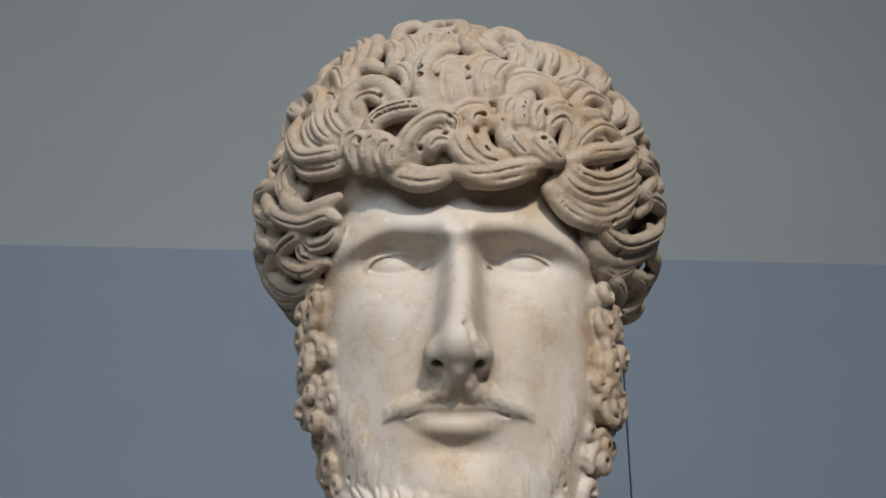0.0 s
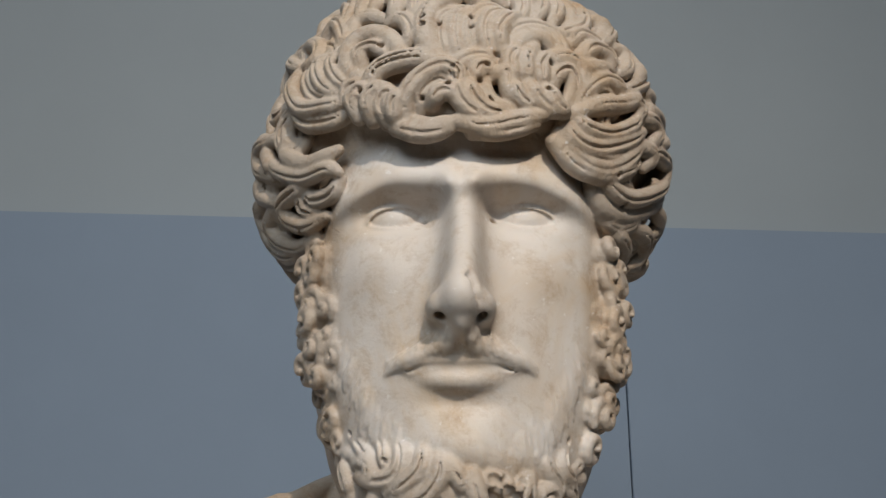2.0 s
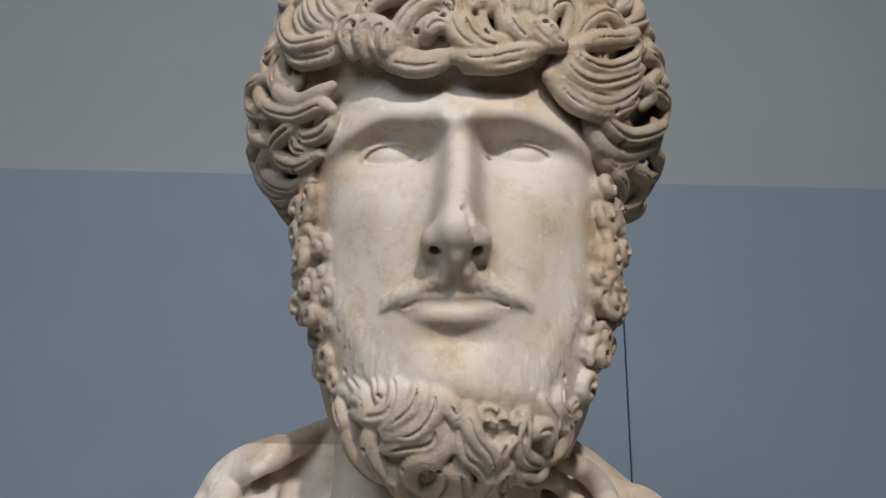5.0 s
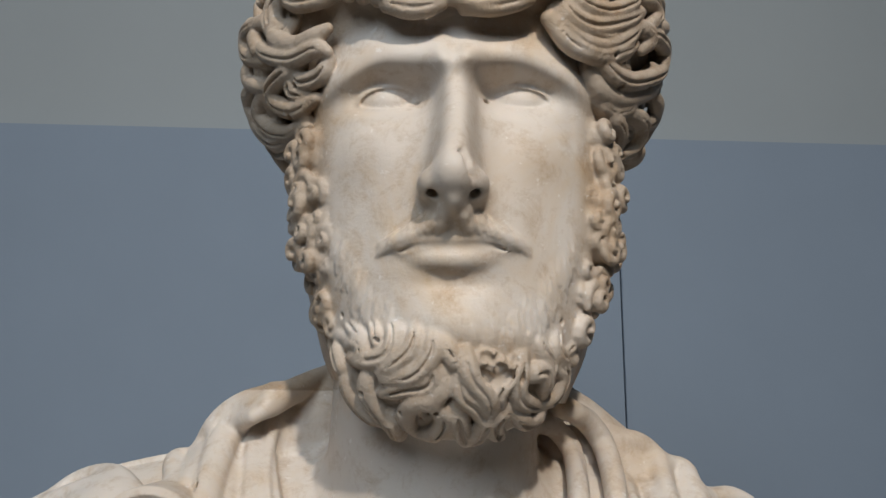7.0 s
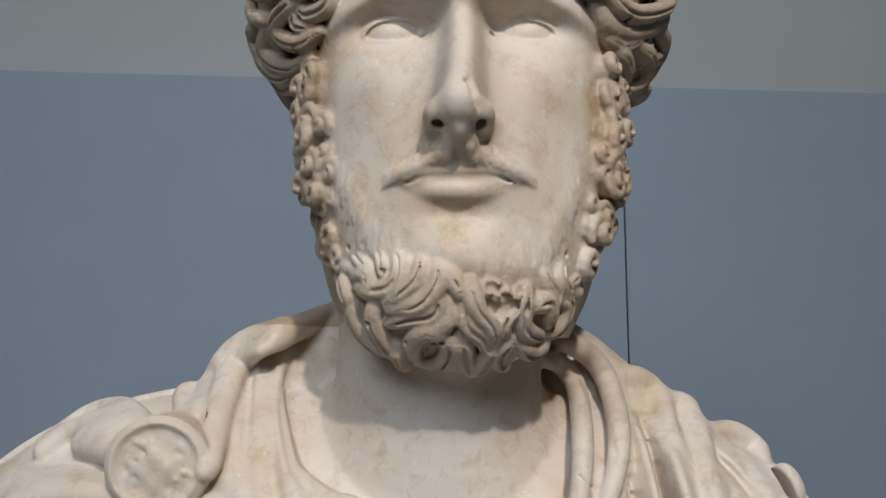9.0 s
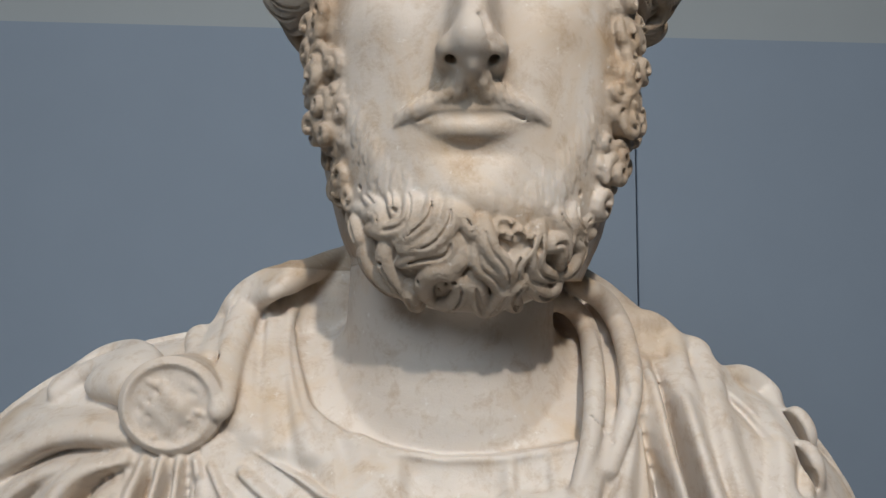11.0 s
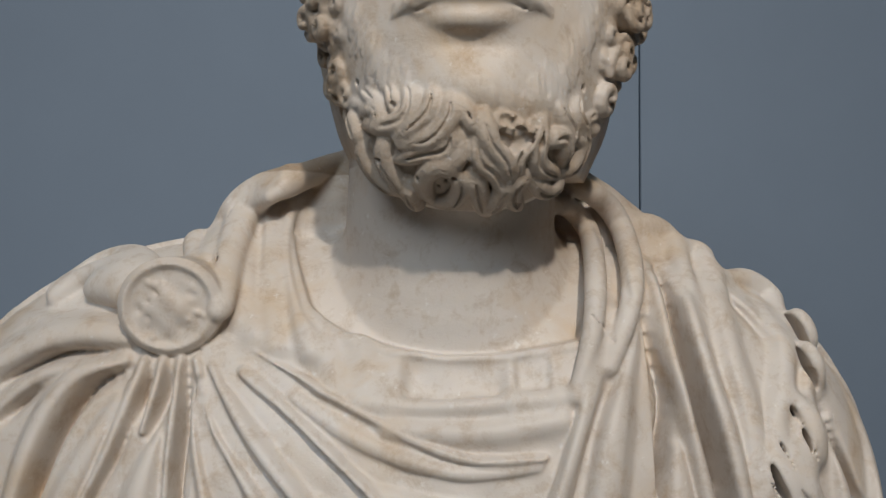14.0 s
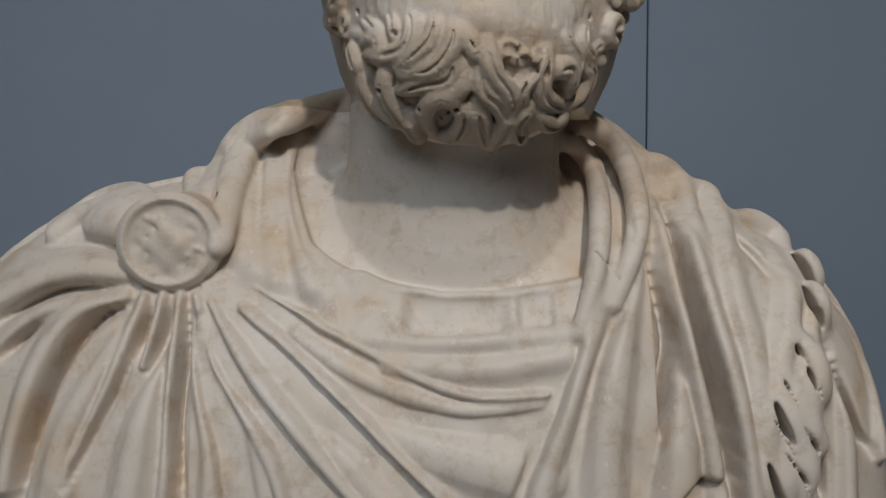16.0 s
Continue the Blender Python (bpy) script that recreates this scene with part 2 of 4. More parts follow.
def face_depth(x, z):
    """How far back the skin of the face lies."""
    w = gentle(z, [-0.05, 0.0, 0.05, 0.10, 0.145, 0.19, 0.25], [0.062, 0.078, 0.088, 0.095, 0.098, 0.092, 0.088])
    front = gentle(z, [-0.05, 0.0, 0.03, 0.06, 0.10, 0.14, 0.165, 0.19, 0.25], [0.545, 0.524, 0.522, 0.520, 0.5245, 0.529, 0.5250, 0.5245, 0.530])
    q = np.abs(x - MID - 0.002) / w
    y = front + 0.068 * (1 - np.sqrt(np.maximum(1 - np.minimum(q, 1) ** 2.15, 0))) + np.maximum(q - 1, 0) * 0.3
    # brows: low and drawn together above the nose, higher over the eye, falling at the temple
    brow = gentle(x, [-0.075, -0.064, -0.036, -0.008, 0.003, 0.016, 0.024, 0.050, 0.086, 0.097], [0.161, 0.166, 0.1755, 0.1705, 0.1690, 0.1695, 0.1715, 0.1745, 0.1655, 0.160])
    up = z - brow
    reach = np.exp(-((x - 0.011) / 0.088) ** 8)
    y = y - 0.0085 * reach * np.exp(-np.where(up > 0, up / 0.0150, up / 0.0068) ** 2) * (1 - 0.55 * swell(x, z, 0.010, 0.172, 0.006, 0.03))
    for side, ex in ((-1, -0.0310), (1, 0.0505)):
        y = y + 0.0165 * swell(x, z, ex - side * 0.001, 0.1580, 0.027, 0.0115)
        y = y + 0.0075 * swell(x, z, ex - side * 0.020, 0.1570, 0.010, 0.0130)
        y = y + 0.0030 * swell(x, z, ex - side * 0.006, 0.1400, 0.020, 0.0060, -side * 8)
        y = y - 0.0030 * swell(x, z, ex + side * 0.026, 0.162, 0.014, 0.012)
        y = y - 0.0055 * swell(x, z, ex + side * 0.012, 0.118, 0.026, 0.022)
        y = y + 0.0045 * swell(x, z, ex + side * 0.010, 0.068, 0.016, 0.022)
        y = y + 0.0028 * swell(x, z, MID + side * 0.030, 0.078, 0.005, 0.016, side * 32)
    y = y - 0.0045 * swell(x, z, MID, 0.062, 0.032, 0.016)
    y = y + 0.0036 * swell(x, z, MID, 0.0375, 0.018, 0.0060)
    y = y - 0.0070 * swell(x, z, MID, 0.0130, 0.026, 0.0150)
    for side in (-1, 1):
        u = np.clip((x - MID) * side / 0.043, 0, 1)
        wing = 0.0705 - 0.0040 * u - 0.0085 * u * u
        thick = 0.0052 * np.exp(-((z - wing) / (0.0075 - 0.003 * u)) ** 2) * np.clip((1.08 - (x - MID) * side / 0.043) / 0.25, 0, 1)
        y = y - thick * ((x - MID) * side >= 0) * np.clip(0.6 + (x - MID) * side / 0.015, 0, 1)
    out = gentle(z, [0.062, 0.072, 0.080, 0.088, 0.095, 0.105, 0.130, 0.155, 0.170, 0.190], [0, 0.010, 0.028, 0.0395, 0.0425, 0.0400, 0.0300, 0.0195, 0.0115, 0])
    half = gentle(z, [0.070, 0.088, 0.100, 0.115, 0.135, 0.155, 0.175], [0.0165, 0.0172, 0.0164, 0.0154, 0.0142, 0.0136, 0.0185])
    axis = gentle(z, [0.07, 0.10, 0.145, 0.17], [0.0088, 0.0092, 0.0118, 0.0110])
    off = np.abs(x - axis)
    y = y - out * (0.55 * np.exp(-(off / (0.80 * half)) ** 3.6) + 0.45 * np.exp(-(off / (1.28 * half)) ** 2))
    return y


head.ball(*CAP, k=0.004)
head.ball((0.012, 0.692, 0.200), (0.140, 0.120, 0.095), 0.01)
head.tube(smooth_line([(-0.062, 0.548, 0.226), (-0.025, 0.526, 0.222), (0.012, 0.520, 0.219), (0.050, 0.526, 0.221), (0.086, 0.548, 0.226)], 14), np.full(14, 0.0105), 0.008)
head.ball(*JAW, k=0.012)
head.ball(*BEARD, k=0.012)
box, (gx, gy, gz) = head.window((-0.13, 0.46, -0.03), (0.15, 0.66, 0.23))
fd = face_depth(gx, gz).astype(np.float32)
head.join(box, np.maximum((fd - gy) * 0.75, gy - 0.65), 0.006)

# nose
head.ball((0.0090, 0.4935, 0.0940), (0.0125, 0.0125, 0.0115), 0.009)
for side in (-1, 1):
    head.ball((0.0090 + side * 0.0142, 0.5045, 0.0900), (0.0064, 0.0125, 0.0080), 0.009)
    head.tube([(0.0090 + side * 0.0118, 0.490, 0.0765), (0.0090 + side * 0.0120, 0.504, 0.0915)], [0.0037, 0.0030], 0.002, hollow=True)
head.ball((0.0090, 0.5020, 0.0800), (0.0050, 0.0120, 0.0070), 0.006)

# the broken tip of the nose
for i in range(44):
    u = rng.uniform()
    r = rng.uniform(0.0014, 0.0034)
    x, z = 0.0150 + 0.0085 * u + rng.uniform(-0.002, 0.002), 0.1060 - 0.021 * u + rng.uniform(-0.003, 0.003)
    y = 0.4818 + 0.35 * abs(x - 0.009) + 0.25 * abs(z - 0.096)
    head.ball((x, y - r * 0.35, z), (r, r * 0.8, r), 0.0007, hollow=True)

# eyes: a blank ball behind two lids
for side, ex, wide in ((-1, -0.0310, 0.0190), (1, 0.0505, 0.0215)):
    c, r = np.array((ex, 0.5605, 0.1555)), np.array((wide + 0.003, 0.0195, 0.0165))
    head.ball(c, r, 0.0012)
    box, (gx, gy, gz) = head.window(c - 0.035, c + 0.035)
    u = (gx - ex) / wide * side
    lift = np.sqrt(np.maximum(1 - np.minimum(np.abs(u + 0.08), 1) ** 2.0, 0))
    high, low = 0.1535 + 0.0085 * lift - 0.0006 * u, 0.1535 - 0.0048 * lift
    big = np.array((wide + 0.0060, 0.0222, 0.0185))
    n = np.sqrt(((gx - ex) / big[0]) ** 2 + ((gy - c[1]) / big[1]) ** 2 + ((gz - c[2]) / big[2]) ** 2)
    shell = (n - 1) * 0.019
    head.join(box, np.maximum(shell, high - gz).astype(np.float32), 0.0014)
    head.join(box, np.maximum(shell + 0.0007, gz - low).astype(np.float32), 0.0022)
    head.ball((ex - side * (wide - 0.001), 0.5420, 0.1530), (0.0026, 0.0040, 0.0016), 0.001, hollow=True)

# mouth
head.tube(smooth_line([(-0.016, 0.5262, 0.0535), (-0.006, 0.5215, 0.0515), (0.009, 0.5188, 0.0504), (0.024, 0.5215, 0.0517), (0.035, 0.5262, 0.0538)], 14), 0.0062 - 0.0038 * np.linspace(-1, 1, 14) ** 2, 0.005)
head.tube(smooth_line([(-0.020, 0.5235, 0.0600), (0.0, 0.5170, 0.0628), (0.009, 0.5165, 0.0615), (0.018, 0.5170, 0.0630), (0.040, 0.5235, 0.0605)], 12), np.full(12, 0.0042), 0.006)
head.tube(smooth_line([(-0.022, 0.5225, 0.0558), (-0.009, 0.5140, 0.0574), (0.009, 0.5105, 0.0566), (0.027, 0.5140, 0.0576), (0.041, 0.5225, 0.0562)], 14), 0.0020 - 0.0014 * np.linspace(-1, 1, 14) ** 2, 0.0016, hollow=True)
# moustache: fine hairs combed down and out over low wings
for side in (-1, 1):
    for i in range(120):
        u, v = rng.uniform(0.02, 1.0), rng.uniform(-1, 1)
        x = MID + side * (0.003 + 0.040 * u)
        z = 0.0715 - 0.0040 * u - 0.0085 * u * u + v * (0.0075 - 0.0040 * u)
        run_x, drop = side * (0.0012 + 0.0030 * u), 0.0034 + 0.0012 * rng.uniform()
        pts = []
        for f in (-1.0, -0.4, 0.2, 0.8):
            ax, az = x + run_x * f, z - drop * f
            pts.append((ax, float(face_depth(np.array(ax), np.array(az))) - 0.0004 + 0.0008 * f * f, az))
        head.tube(np.array(pts), np.array((0.0004, 0.0012, 0.0015, 0.0009)) * rng.uniform(0.75, 1.2), 0.0006)


def on(base, p, lift):
    c, r = base
    q = (p - c) / r
    q = q / np.linalg.norm(q)
    n = q / r
    return c + q * r + lift * n / np.linalg.norm(n)


def spot(base, x, z):
    c, r = base
    q = np.array(((x - c[0]) / r[0], 0.0, (z - c[2]) / r[2]))
    s = q @ q
    if s > 0.97:
        q *= math.sqrt(0.97 / s)
        s = 0.97
    q[1] = -math.sqrt(1 - s)
    return c + q * r


def frame_at(base, p0):
    n = (p0 - base[0]) / base[1] ** 2
    n /= np.linalg.norm(n)
    ref = np.array((0, 0, 1.0)) if abs(n[2]) < 0.9 else np.array((0, 1.0, 0))
    up = ref - n * (ref @ n)
    up /= np.linalg.norm(up)
    return np.cross(n, up) * -1.0 if np.cross(n, up)[0] < 0 and abs(n[0]) < 0.85 else np.cross(up, n), up


def carve_strands(lines, widths, soft=0.0070, cut=0.0010, k=0.0012):
    """Strands laid side by side as one lock, with a chiselled line between each pair."""
    u = np.linspace(0, 1, len(lines[0][0]))
    grooves = []
    for (p, n), (q, _), r in zip(lines[:-1], lines[1:], widths):
        mid = (p + q) / 2 + n * (r * 1.06)[:, None]
        if rng.uniform() < 0.15:
            continue
        grooves.append((mid[1:], (cut * rng.uniform(0.7, 1.3) * (0.25 + 0.9 * np.sin(np.pi * u)))[1:]))
    head.bundle([(p, r) for (p, _), r in zip(lines, widths)], grooves, soft, k)


def lock(base, at, size, start, end, strands=4, thick=0.135, lift=0.006, rise=0.006, tight=0.22):
    """A carved lock that bends round one centre, from angle start to end, and narrows to its tip."""
    c, r = base
    p0 = np.array(at, float)
    side, up = frame_at(base, p0)
    m = 13
    u = np.linspace(0, 1, m)
    lines, widths = [], []
    for j in range(strands):
        rad = size * (1 - j * (1 - tight) / max(strands, 1))
        stop = end - (end - start) * 0.09 * j * rng.uniform(0.5, 1.5)
        a = np.radians(np.linspace(start + rng.uniform(-10, 10), stop, m))
        shrink = rad * (1 - 0.25 * u)
        q = p0 + np.outer(shrink * np.cos(a), side) + np.outer(shrink * np.sin(a), up)
        h = lift - 0.0012 * j + rng.uniform(-0.001, 0.001) + rise * np.sin(np.pi * u)
        pts = np.array([on(base, q[i], h[i]) for i in range(m)])
        n = (pts - c) / r ** 2
        n /= np.linalg.norm(n, axis=1)[:, None]
        lines.append((pts, n))
        widths.append(size * thick * (0.6 + 0.55 * np.sin(np.pi * np.clip(u * 0.85 + 0.12, 0, 1))) * rng.uniform(0.9, 1.1))
    carve_strands(lines, widths)


def tuft(c, r):
    """A small tight curl: a knob with a strand wound over it."""
    c = np.array(c, float)
    head.ball(c, np.array((0.86, 0.85, rng.uniform(0.75, 0.95))) * r, 0.007, (0, rng.uniform(-40, 40), 0))
    out = np.array((c[0] - 0.011, -0.060, rng.uniform(-0.02, 0.02)))
    out /= np.linalg.norm(out)
    side = np.cross(out, (0, 0, 1.0))
    up = np.cross(side, out)
    a0, w, span = rng.uniform(0, 6.28), rng.choice((-1, 1)), rng.uniform(380, 520)
    u = np.linspace(0, 1, 15)
    q, a = r * (1.02 - 0.80 * u), a0 + w * u * radians(span)
    pts = c + np.outer(q * np.cos(a), side) + np.outer(q * np.sin(a), up) + np.outer(r * (0.35 + 0.65 * u), out)
    head.bundle([(pts, r * 0.34 * (0.55 + 0.6 * np.sin(np.pi * np.clip(u + 0.08, 0, 1))))], [], 0.001, 0.0020)
    if rng.uniform() < 0.35:
        head.tube([c + out * (r + 0.004), c + out * r * 0.3], [0.0017, 0.0011], 0.0008, hollow=True)


def comma(pts, wide, base=SKULL, lift=0.0010, thick=0.0040, play=0.0032):
    """A carved lock: broad in the middle, combed with fine lines, drawn out to its tip."""
    strands = max(2, int(round(wide / 0.0032 + rng.uniform(-0.4, 0.4))))
    m = 15
    line = smooth_line([spot(base, x, z) for x, z in pts], m)
    way = np.gradient(line, axis=0)
    nn = (line - base[0]) / base[1] ** 2
    across = np.cross(way, nn)
    across /= np.linalg.norm(across, axis=1)[:, None]
    u = np.linspace(0, 1, m)
    taper = np.interp(u, [0, 0.35, 0.75, 1], [0.75, 1.0, 0.85, 0.35])
    high = lift + rng.uniform(-0.4, 1) * play
    if base is SKULL:
        mx, mz = line[:, 0].mean(), line[:, 2].mean()
        high += 0.0045 * min(max((0.246 - mz) / 0.020, 0), 1) * min(max((0.088 - abs(mx - 0.013)) / 0.02, 0), 1)
    lines, widths = [], []
    for j in range(strands):
        o = (j / (strands - 1) - 0.5) * (wide - 0.0024)
        crown = 0.0030 * (1 - (2 * o / wide) ** 2) * (wide / 0.007)
        bow = np.interp(u, [0, 0.2, 0.7, 1], [-0.0025, 0.0006, 0.0010, -0.0010])
        p = np.array([on(base, line[i] + across[i] * o * taper[i], high + crown + bow[i]) for i in range(m)])
        n = (p - base[0]) / base[1] ** 2
        n /= np.linalg.norm(n, axis=1)[:, None]
        lines.append((p, n))
        widths.append(thick * rng.uniform(0.88, 1.12) * np.interp(u, [0, 0.3, 0.8, 1], [0.9, 1.15, 1.0, 0.55]))
    carve_strands(lines, widths)


def wave(pts, wide):
    comma(pts, wide, BEARD, rng.uniform(0.0005, 0.0022), 0.0037, 0.0014)


def drill(base, x, z, r=0.0021):
    """A hole left by the drill between locks."""
    p = spot(base, x, z)
    n = (p - base[0]) / base[1] ** 2
    n /= np.linalg.norm(n)
    w = np.array((rng.uniform(-1, 1), 0, rng.uniform(-1, 1))) * r
    head.tube([p + n * 0.014, p + w - n * 0.004], [r * 1.1, r * 0.7], 0.0012, hollow=True)


# the crown and sides: rows of locks
for ring, (tilt, count, size) in enumerate(((8, 3, 0.019), (22, 8, 0.020), (36, 12, 0.020), (50, 15, 0.020), (64, 18, 0.0185), (78, 20, 0.018), (91, 21, 0.018), (104, 20, 0.0175), (117, 18, 0.017))):
    for i in range(count):
        turn = (i + 0.5 * (ring % 2)) / count * 2 * math.pi + rng.uniform(-0.09, 0.09)
        th = radians(tilt + rng.uniform(-4, 4))
        d = np.array((math.sin(th) * math.sin(turn), -math.sin(th) * math.cos(turn), math.cos(th)))
        p = SKULL[0] + d * SKULL[1]
        if p[1] > 0.74 or (p[2] < 0.262 and abs(p[0] - 0.012) < 0.088 and p[1] < 0.60):
            continue
        if p[1] < 0.545 and p[2] < 0.300:
            continue
        s = rng.uniform(0.8, 1.2) * size
        a = rng.uniform(0, 360)
        lock(SKULL, p, s, a, a + rng.choice((-1, 1)) * rng.uniform(220, 330), 3, 0.20, -0.003, 0.004)


# locks of the crown, fringe and temples
comma([(-0.0472, 0.2406), (-0.0605, 0.2523), (-0.0630, 0.2692), (-0.0529, 0.2803), (-0.0389, 0.2764), (-0.0289, 0.2622), (-0.0305, 0.2526)], 0.0082)
comma([(-0.0534, 0.2523), (-0.0539, 0.2644), (-0.0443, 0.2667), (-0.0344, 0.2590)], 0.0044)
comma([(-0.0625, 0.2838), (-0.0603, 0.2981), (-0.0502, 0.3001), (-0.0364, 0.2917)], 0.0059)
comma([(-0.0355, 0.2891), (-0.0257, 0.2863), (-0.0205, 0.2729), (-0.0251, 0.2630)], 0.0051)
comma([(-0.0727, 0.3438), (-0.0645, 0.3205), (-0.0670, 0.3010)], 0.0070)
comma([(-0.0598, 0.3490), (-0.0532, 0.3211), (-0.0567, 0.3037)], 0.0062)
comma([(-0.0484, 0.3507), (-0.0436, 0.3170), (-0.0483, 0.3026)], 0.0062)
comma([(-0.0364, 0.3203), (-0.0306, 0.3031), (-0.0333, 0.2914)], 0.0059)
comma([(-0.0254, 0.3285), (-0.0176, 0.3014), (-0.0215, 0.2867)], 0.0073)
comma([(-0.0920, 0.3249), (-0.0837, 0.3349), (-0.0725, 0.3405)], 0.0061)
comma([(-0.0848, 0.3035), (-0.0743, 0.3066), (-0.0668, 0.2857), (-0.0685, 0.2764)], 0.0065)
comma([(-0.1107, 0.3100), (-0.1102, 0.2914), (-0.0987, 0.2730)], 0.0053)
comma([(-0.1001, 0.3034), (-0.0851, 0.2865), (-0.0853, 0.2723), (-0.0982, 0.2726)], 0.0051)
comma([(-0.0769, 0.2710), (-0.0826, 0.2618), (-0.0772, 0.2464), (-0.0637, 0.2344)], 0.0059)
comma([(-0.0681, 0.2710), (-0.0724, 0.2617), (-0.0670, 0.2476), (-0.0575, 0.2387)], 0.0052)
comma([(-0.0878, 0.2710), (-0.0916, 0.2591), (-0.0855, 0.2436), (-0.0725, 0.2339), (-0.0566, 0.2327)], 0.0067)
comma([(-0.0990, 0.2683), (-0.1011, 0.2528), (-0.0916, 0.2348), (-0.0723, 0.2298), (-0.0612, 0.2306)], 0.0060)
comma([(-0.0996, 0.2521), (-0.0980, 0.2365), (-0.0889, 0.2244), (-0.0721, 0.2206), (-0.0594, 0.2239)], 0.0064)
comma([(-0.0611, 0.2290), (-0.0591, 0.2386), (-0.0483, 0.2404)], 0.0048)
comma([(-0.0524, 0.2179), (-0.0557, 0.2286), (-0.0505, 0.2343), (-0.0461, 0.2283), (-0.0463, 0.2168)], 0.0041)
comma([(-0.0425, 0.2140), (-0.0449, 0.2258), (-0.0409, 0.2322), (-0.0331, 0.2326)], 0.0044)
comma([(-0.0336, 0.2113), (-0.0366, 0.2214), (-0.0341, 0.2280), (-0.0275, 0.2279)], 0.0044)
comma([(-0.0277, 0.2107), (-0.0289, 0.2204), (-0.0249, 0.2276)], 0.0037)
comma([(0.0062, 0.2456), (-0.0113, 0.2520), (-0.0268, 0.2525), (-0.0395, 0.2489), (-0.0449, 0.2410), (-0.0406, 0.2333)], 0.0090)
comma([(-0.0226, 0.2131), (-0.0220, 0.2258), (-0.0137, 0.2368), (-0.0010, 0.2429), (0.0084, 0.2381), (0.0105, 0.2290)], 0.0063)
comma([(-0.0136, 0.2179), (-0.0119, 0.2280), (-0.0028, 0.2345), (0.0069, 0.2310)], 0.0046)
comma([(-0.0068, 0.2201), (-0.0010, 0.2258), (0.0076, 0.2241)], 0.0040)
comma([(-0.0281, 0.2071), (-0.0118, 0.2022), (0.0032, 0.2044)], 0.0063)
comma([(-0.0212, 0.2100), (-0.0075, 0.2059), (0.0068, 0.2093)], 0.0057)
comma([(-0.0047, 0.2498), (-0.0121, 0.2670), (-0.0116, 0.2847), (-0.0029, 0.3005), (0.0075, 0.3050)], 0.0078)
comma([(0.0012, 0.2517), (-0.0029, 0.2663), (-0.0014, 0.2837), (0.0074, 0.2938)], 0.0057)
comma([(0.0099, 0.2514), (0.0064, 0.2697), (0.0088, 0.2876), (0.0188, 0.2950)], 0.0057)
comma([(-0.0152, 0.3287), (-0.0054, 0.3555), (0.0075, 0.3595), (0.0159, 0.3302), (0.0106, 0.3090)], 0.0076)
comma([(-0.0080, 0.3037), (-0.0070, 0.3265)], 0.0066)
comma([(0.0029, 0.3052), (0.0054, 0.3248)], 0.0059)
comma([(-0.0326, 0.3259), (-0.0243, 0.3482), (-0.0144, 0.3435)], 0.0073)
comma([(0.0191, 0.2536), (0.0157, 0.2705), (0.0201, 0.2876), (0.0303, 0.2951), (0.0420, 0.2901)], 0.0071)
comma([(0.0282, 0.2539), (0.0249, 0.2698), (0.0295, 0.2854), (0.0409, 0.2911)], 0.0057)
comma([(0.0357, 0.2589), (0.0339, 0.2704), (0.0396, 0.2816), (0.0473, 0.2881)], 0.0050)
comma([(0.0377, 0.2613), (0.0439, 0.2744), (0.0577, 0.2803), (0.0692, 0.2767), (0.0746, 0.2637), (0.0681, 0.2549)], 0.0071)
comma([(0.0431, 0.2573), (0.0492, 0.2673), (0.0610, 0.2723), (0.0703, 0.2646)], 0.0051)
comma([(0.0520, 0.2351), (0.0500, 0.2502), (0.0571, 0.2643)], 0.0064)
comma([(0.0595, 0.2340), (0.0593, 0.2489), (0.0664, 0.2591)], 0.0057)
comma([(0.0432, 0.2362), (0.0399, 0.2491), (0.0455, 0.2603)], 0.0063)
comma([(0.0630, 0.2366), (0.0632, 0.2496), (0.0718, 0.2579), (0.0817, 0.2580), (0.0877, 0.2506), (0.0849, 0.2387), (0.0779, 0.2252)], 0.0065)
comma([(0.0655, 0.2329), (0.0691, 0.2442), (0.0771, 0.2493), (0.0810, 0.2403), (0.0760, 0.2268)], 0.0058)
comma([(0.0620, 0.2312), (0.0659, 0.2217), (0.0727, 0.2186)], 0.0050)
comma([(0.0055, 0.2410), (0.0114, 0.2497), (0.0227, 0.2533), (0.0325, 0.2499)], 0.0063)
comma([(0.0188, 0.2349), (0.0215, 0.2435), (0.0302, 0.2430)], 0.0043)
comma([(0.0062, 0.2358), (0.0090, 0.2233), (0.0168, 0.2143), (0.0283, 0.2128)], 0.0063)
comma([(0.0152, 0.2317), (0.0176, 0.2218), (0.0258, 0.2145), (0.0369, 0.2150)], 0.0056)
comma([(0.0235, 0.2338), (0.0251, 0.2238), (0.0330, 0.2174), (0.0442, 0.2174)], 0.0050)
comma([(0.0308, 0.2393), (0.0374, 0.2394), (0.0390, 0.2280), (0.0461, 0.2205)], 0.0050)
comma([(0.0409, 0.2328), (0.0444, 0.2242), (0.0534, 0.2182)], 0.0050)
comma([(0.0516, 0.2331), (0.0555, 0.2249), (0.0624, 0.2193), (0.0707, 0.2186)], 0.0050)
comma([(0.0089, 0.2089), (0.0239, 0.2054), (0.0419, 0.2099), (0.0589, 0.2151)], 0.0057)
comma([(0.0167, 0.2028), (0.0346, 0.2034), (0.0536, 0.2091)], 0.0050)
comma([(0.0718, 0.3204), (0.0851, 0.3193), (0.0858, 0.2974), (0.0780, 0.2847)], 0.0060)
comma([(0.0837, 0.3264), (0.0938, 0.3171), (0.0921, 0.2935), (0.0780, 0.2803), (0.0696, 0.2810)], 0.0064)
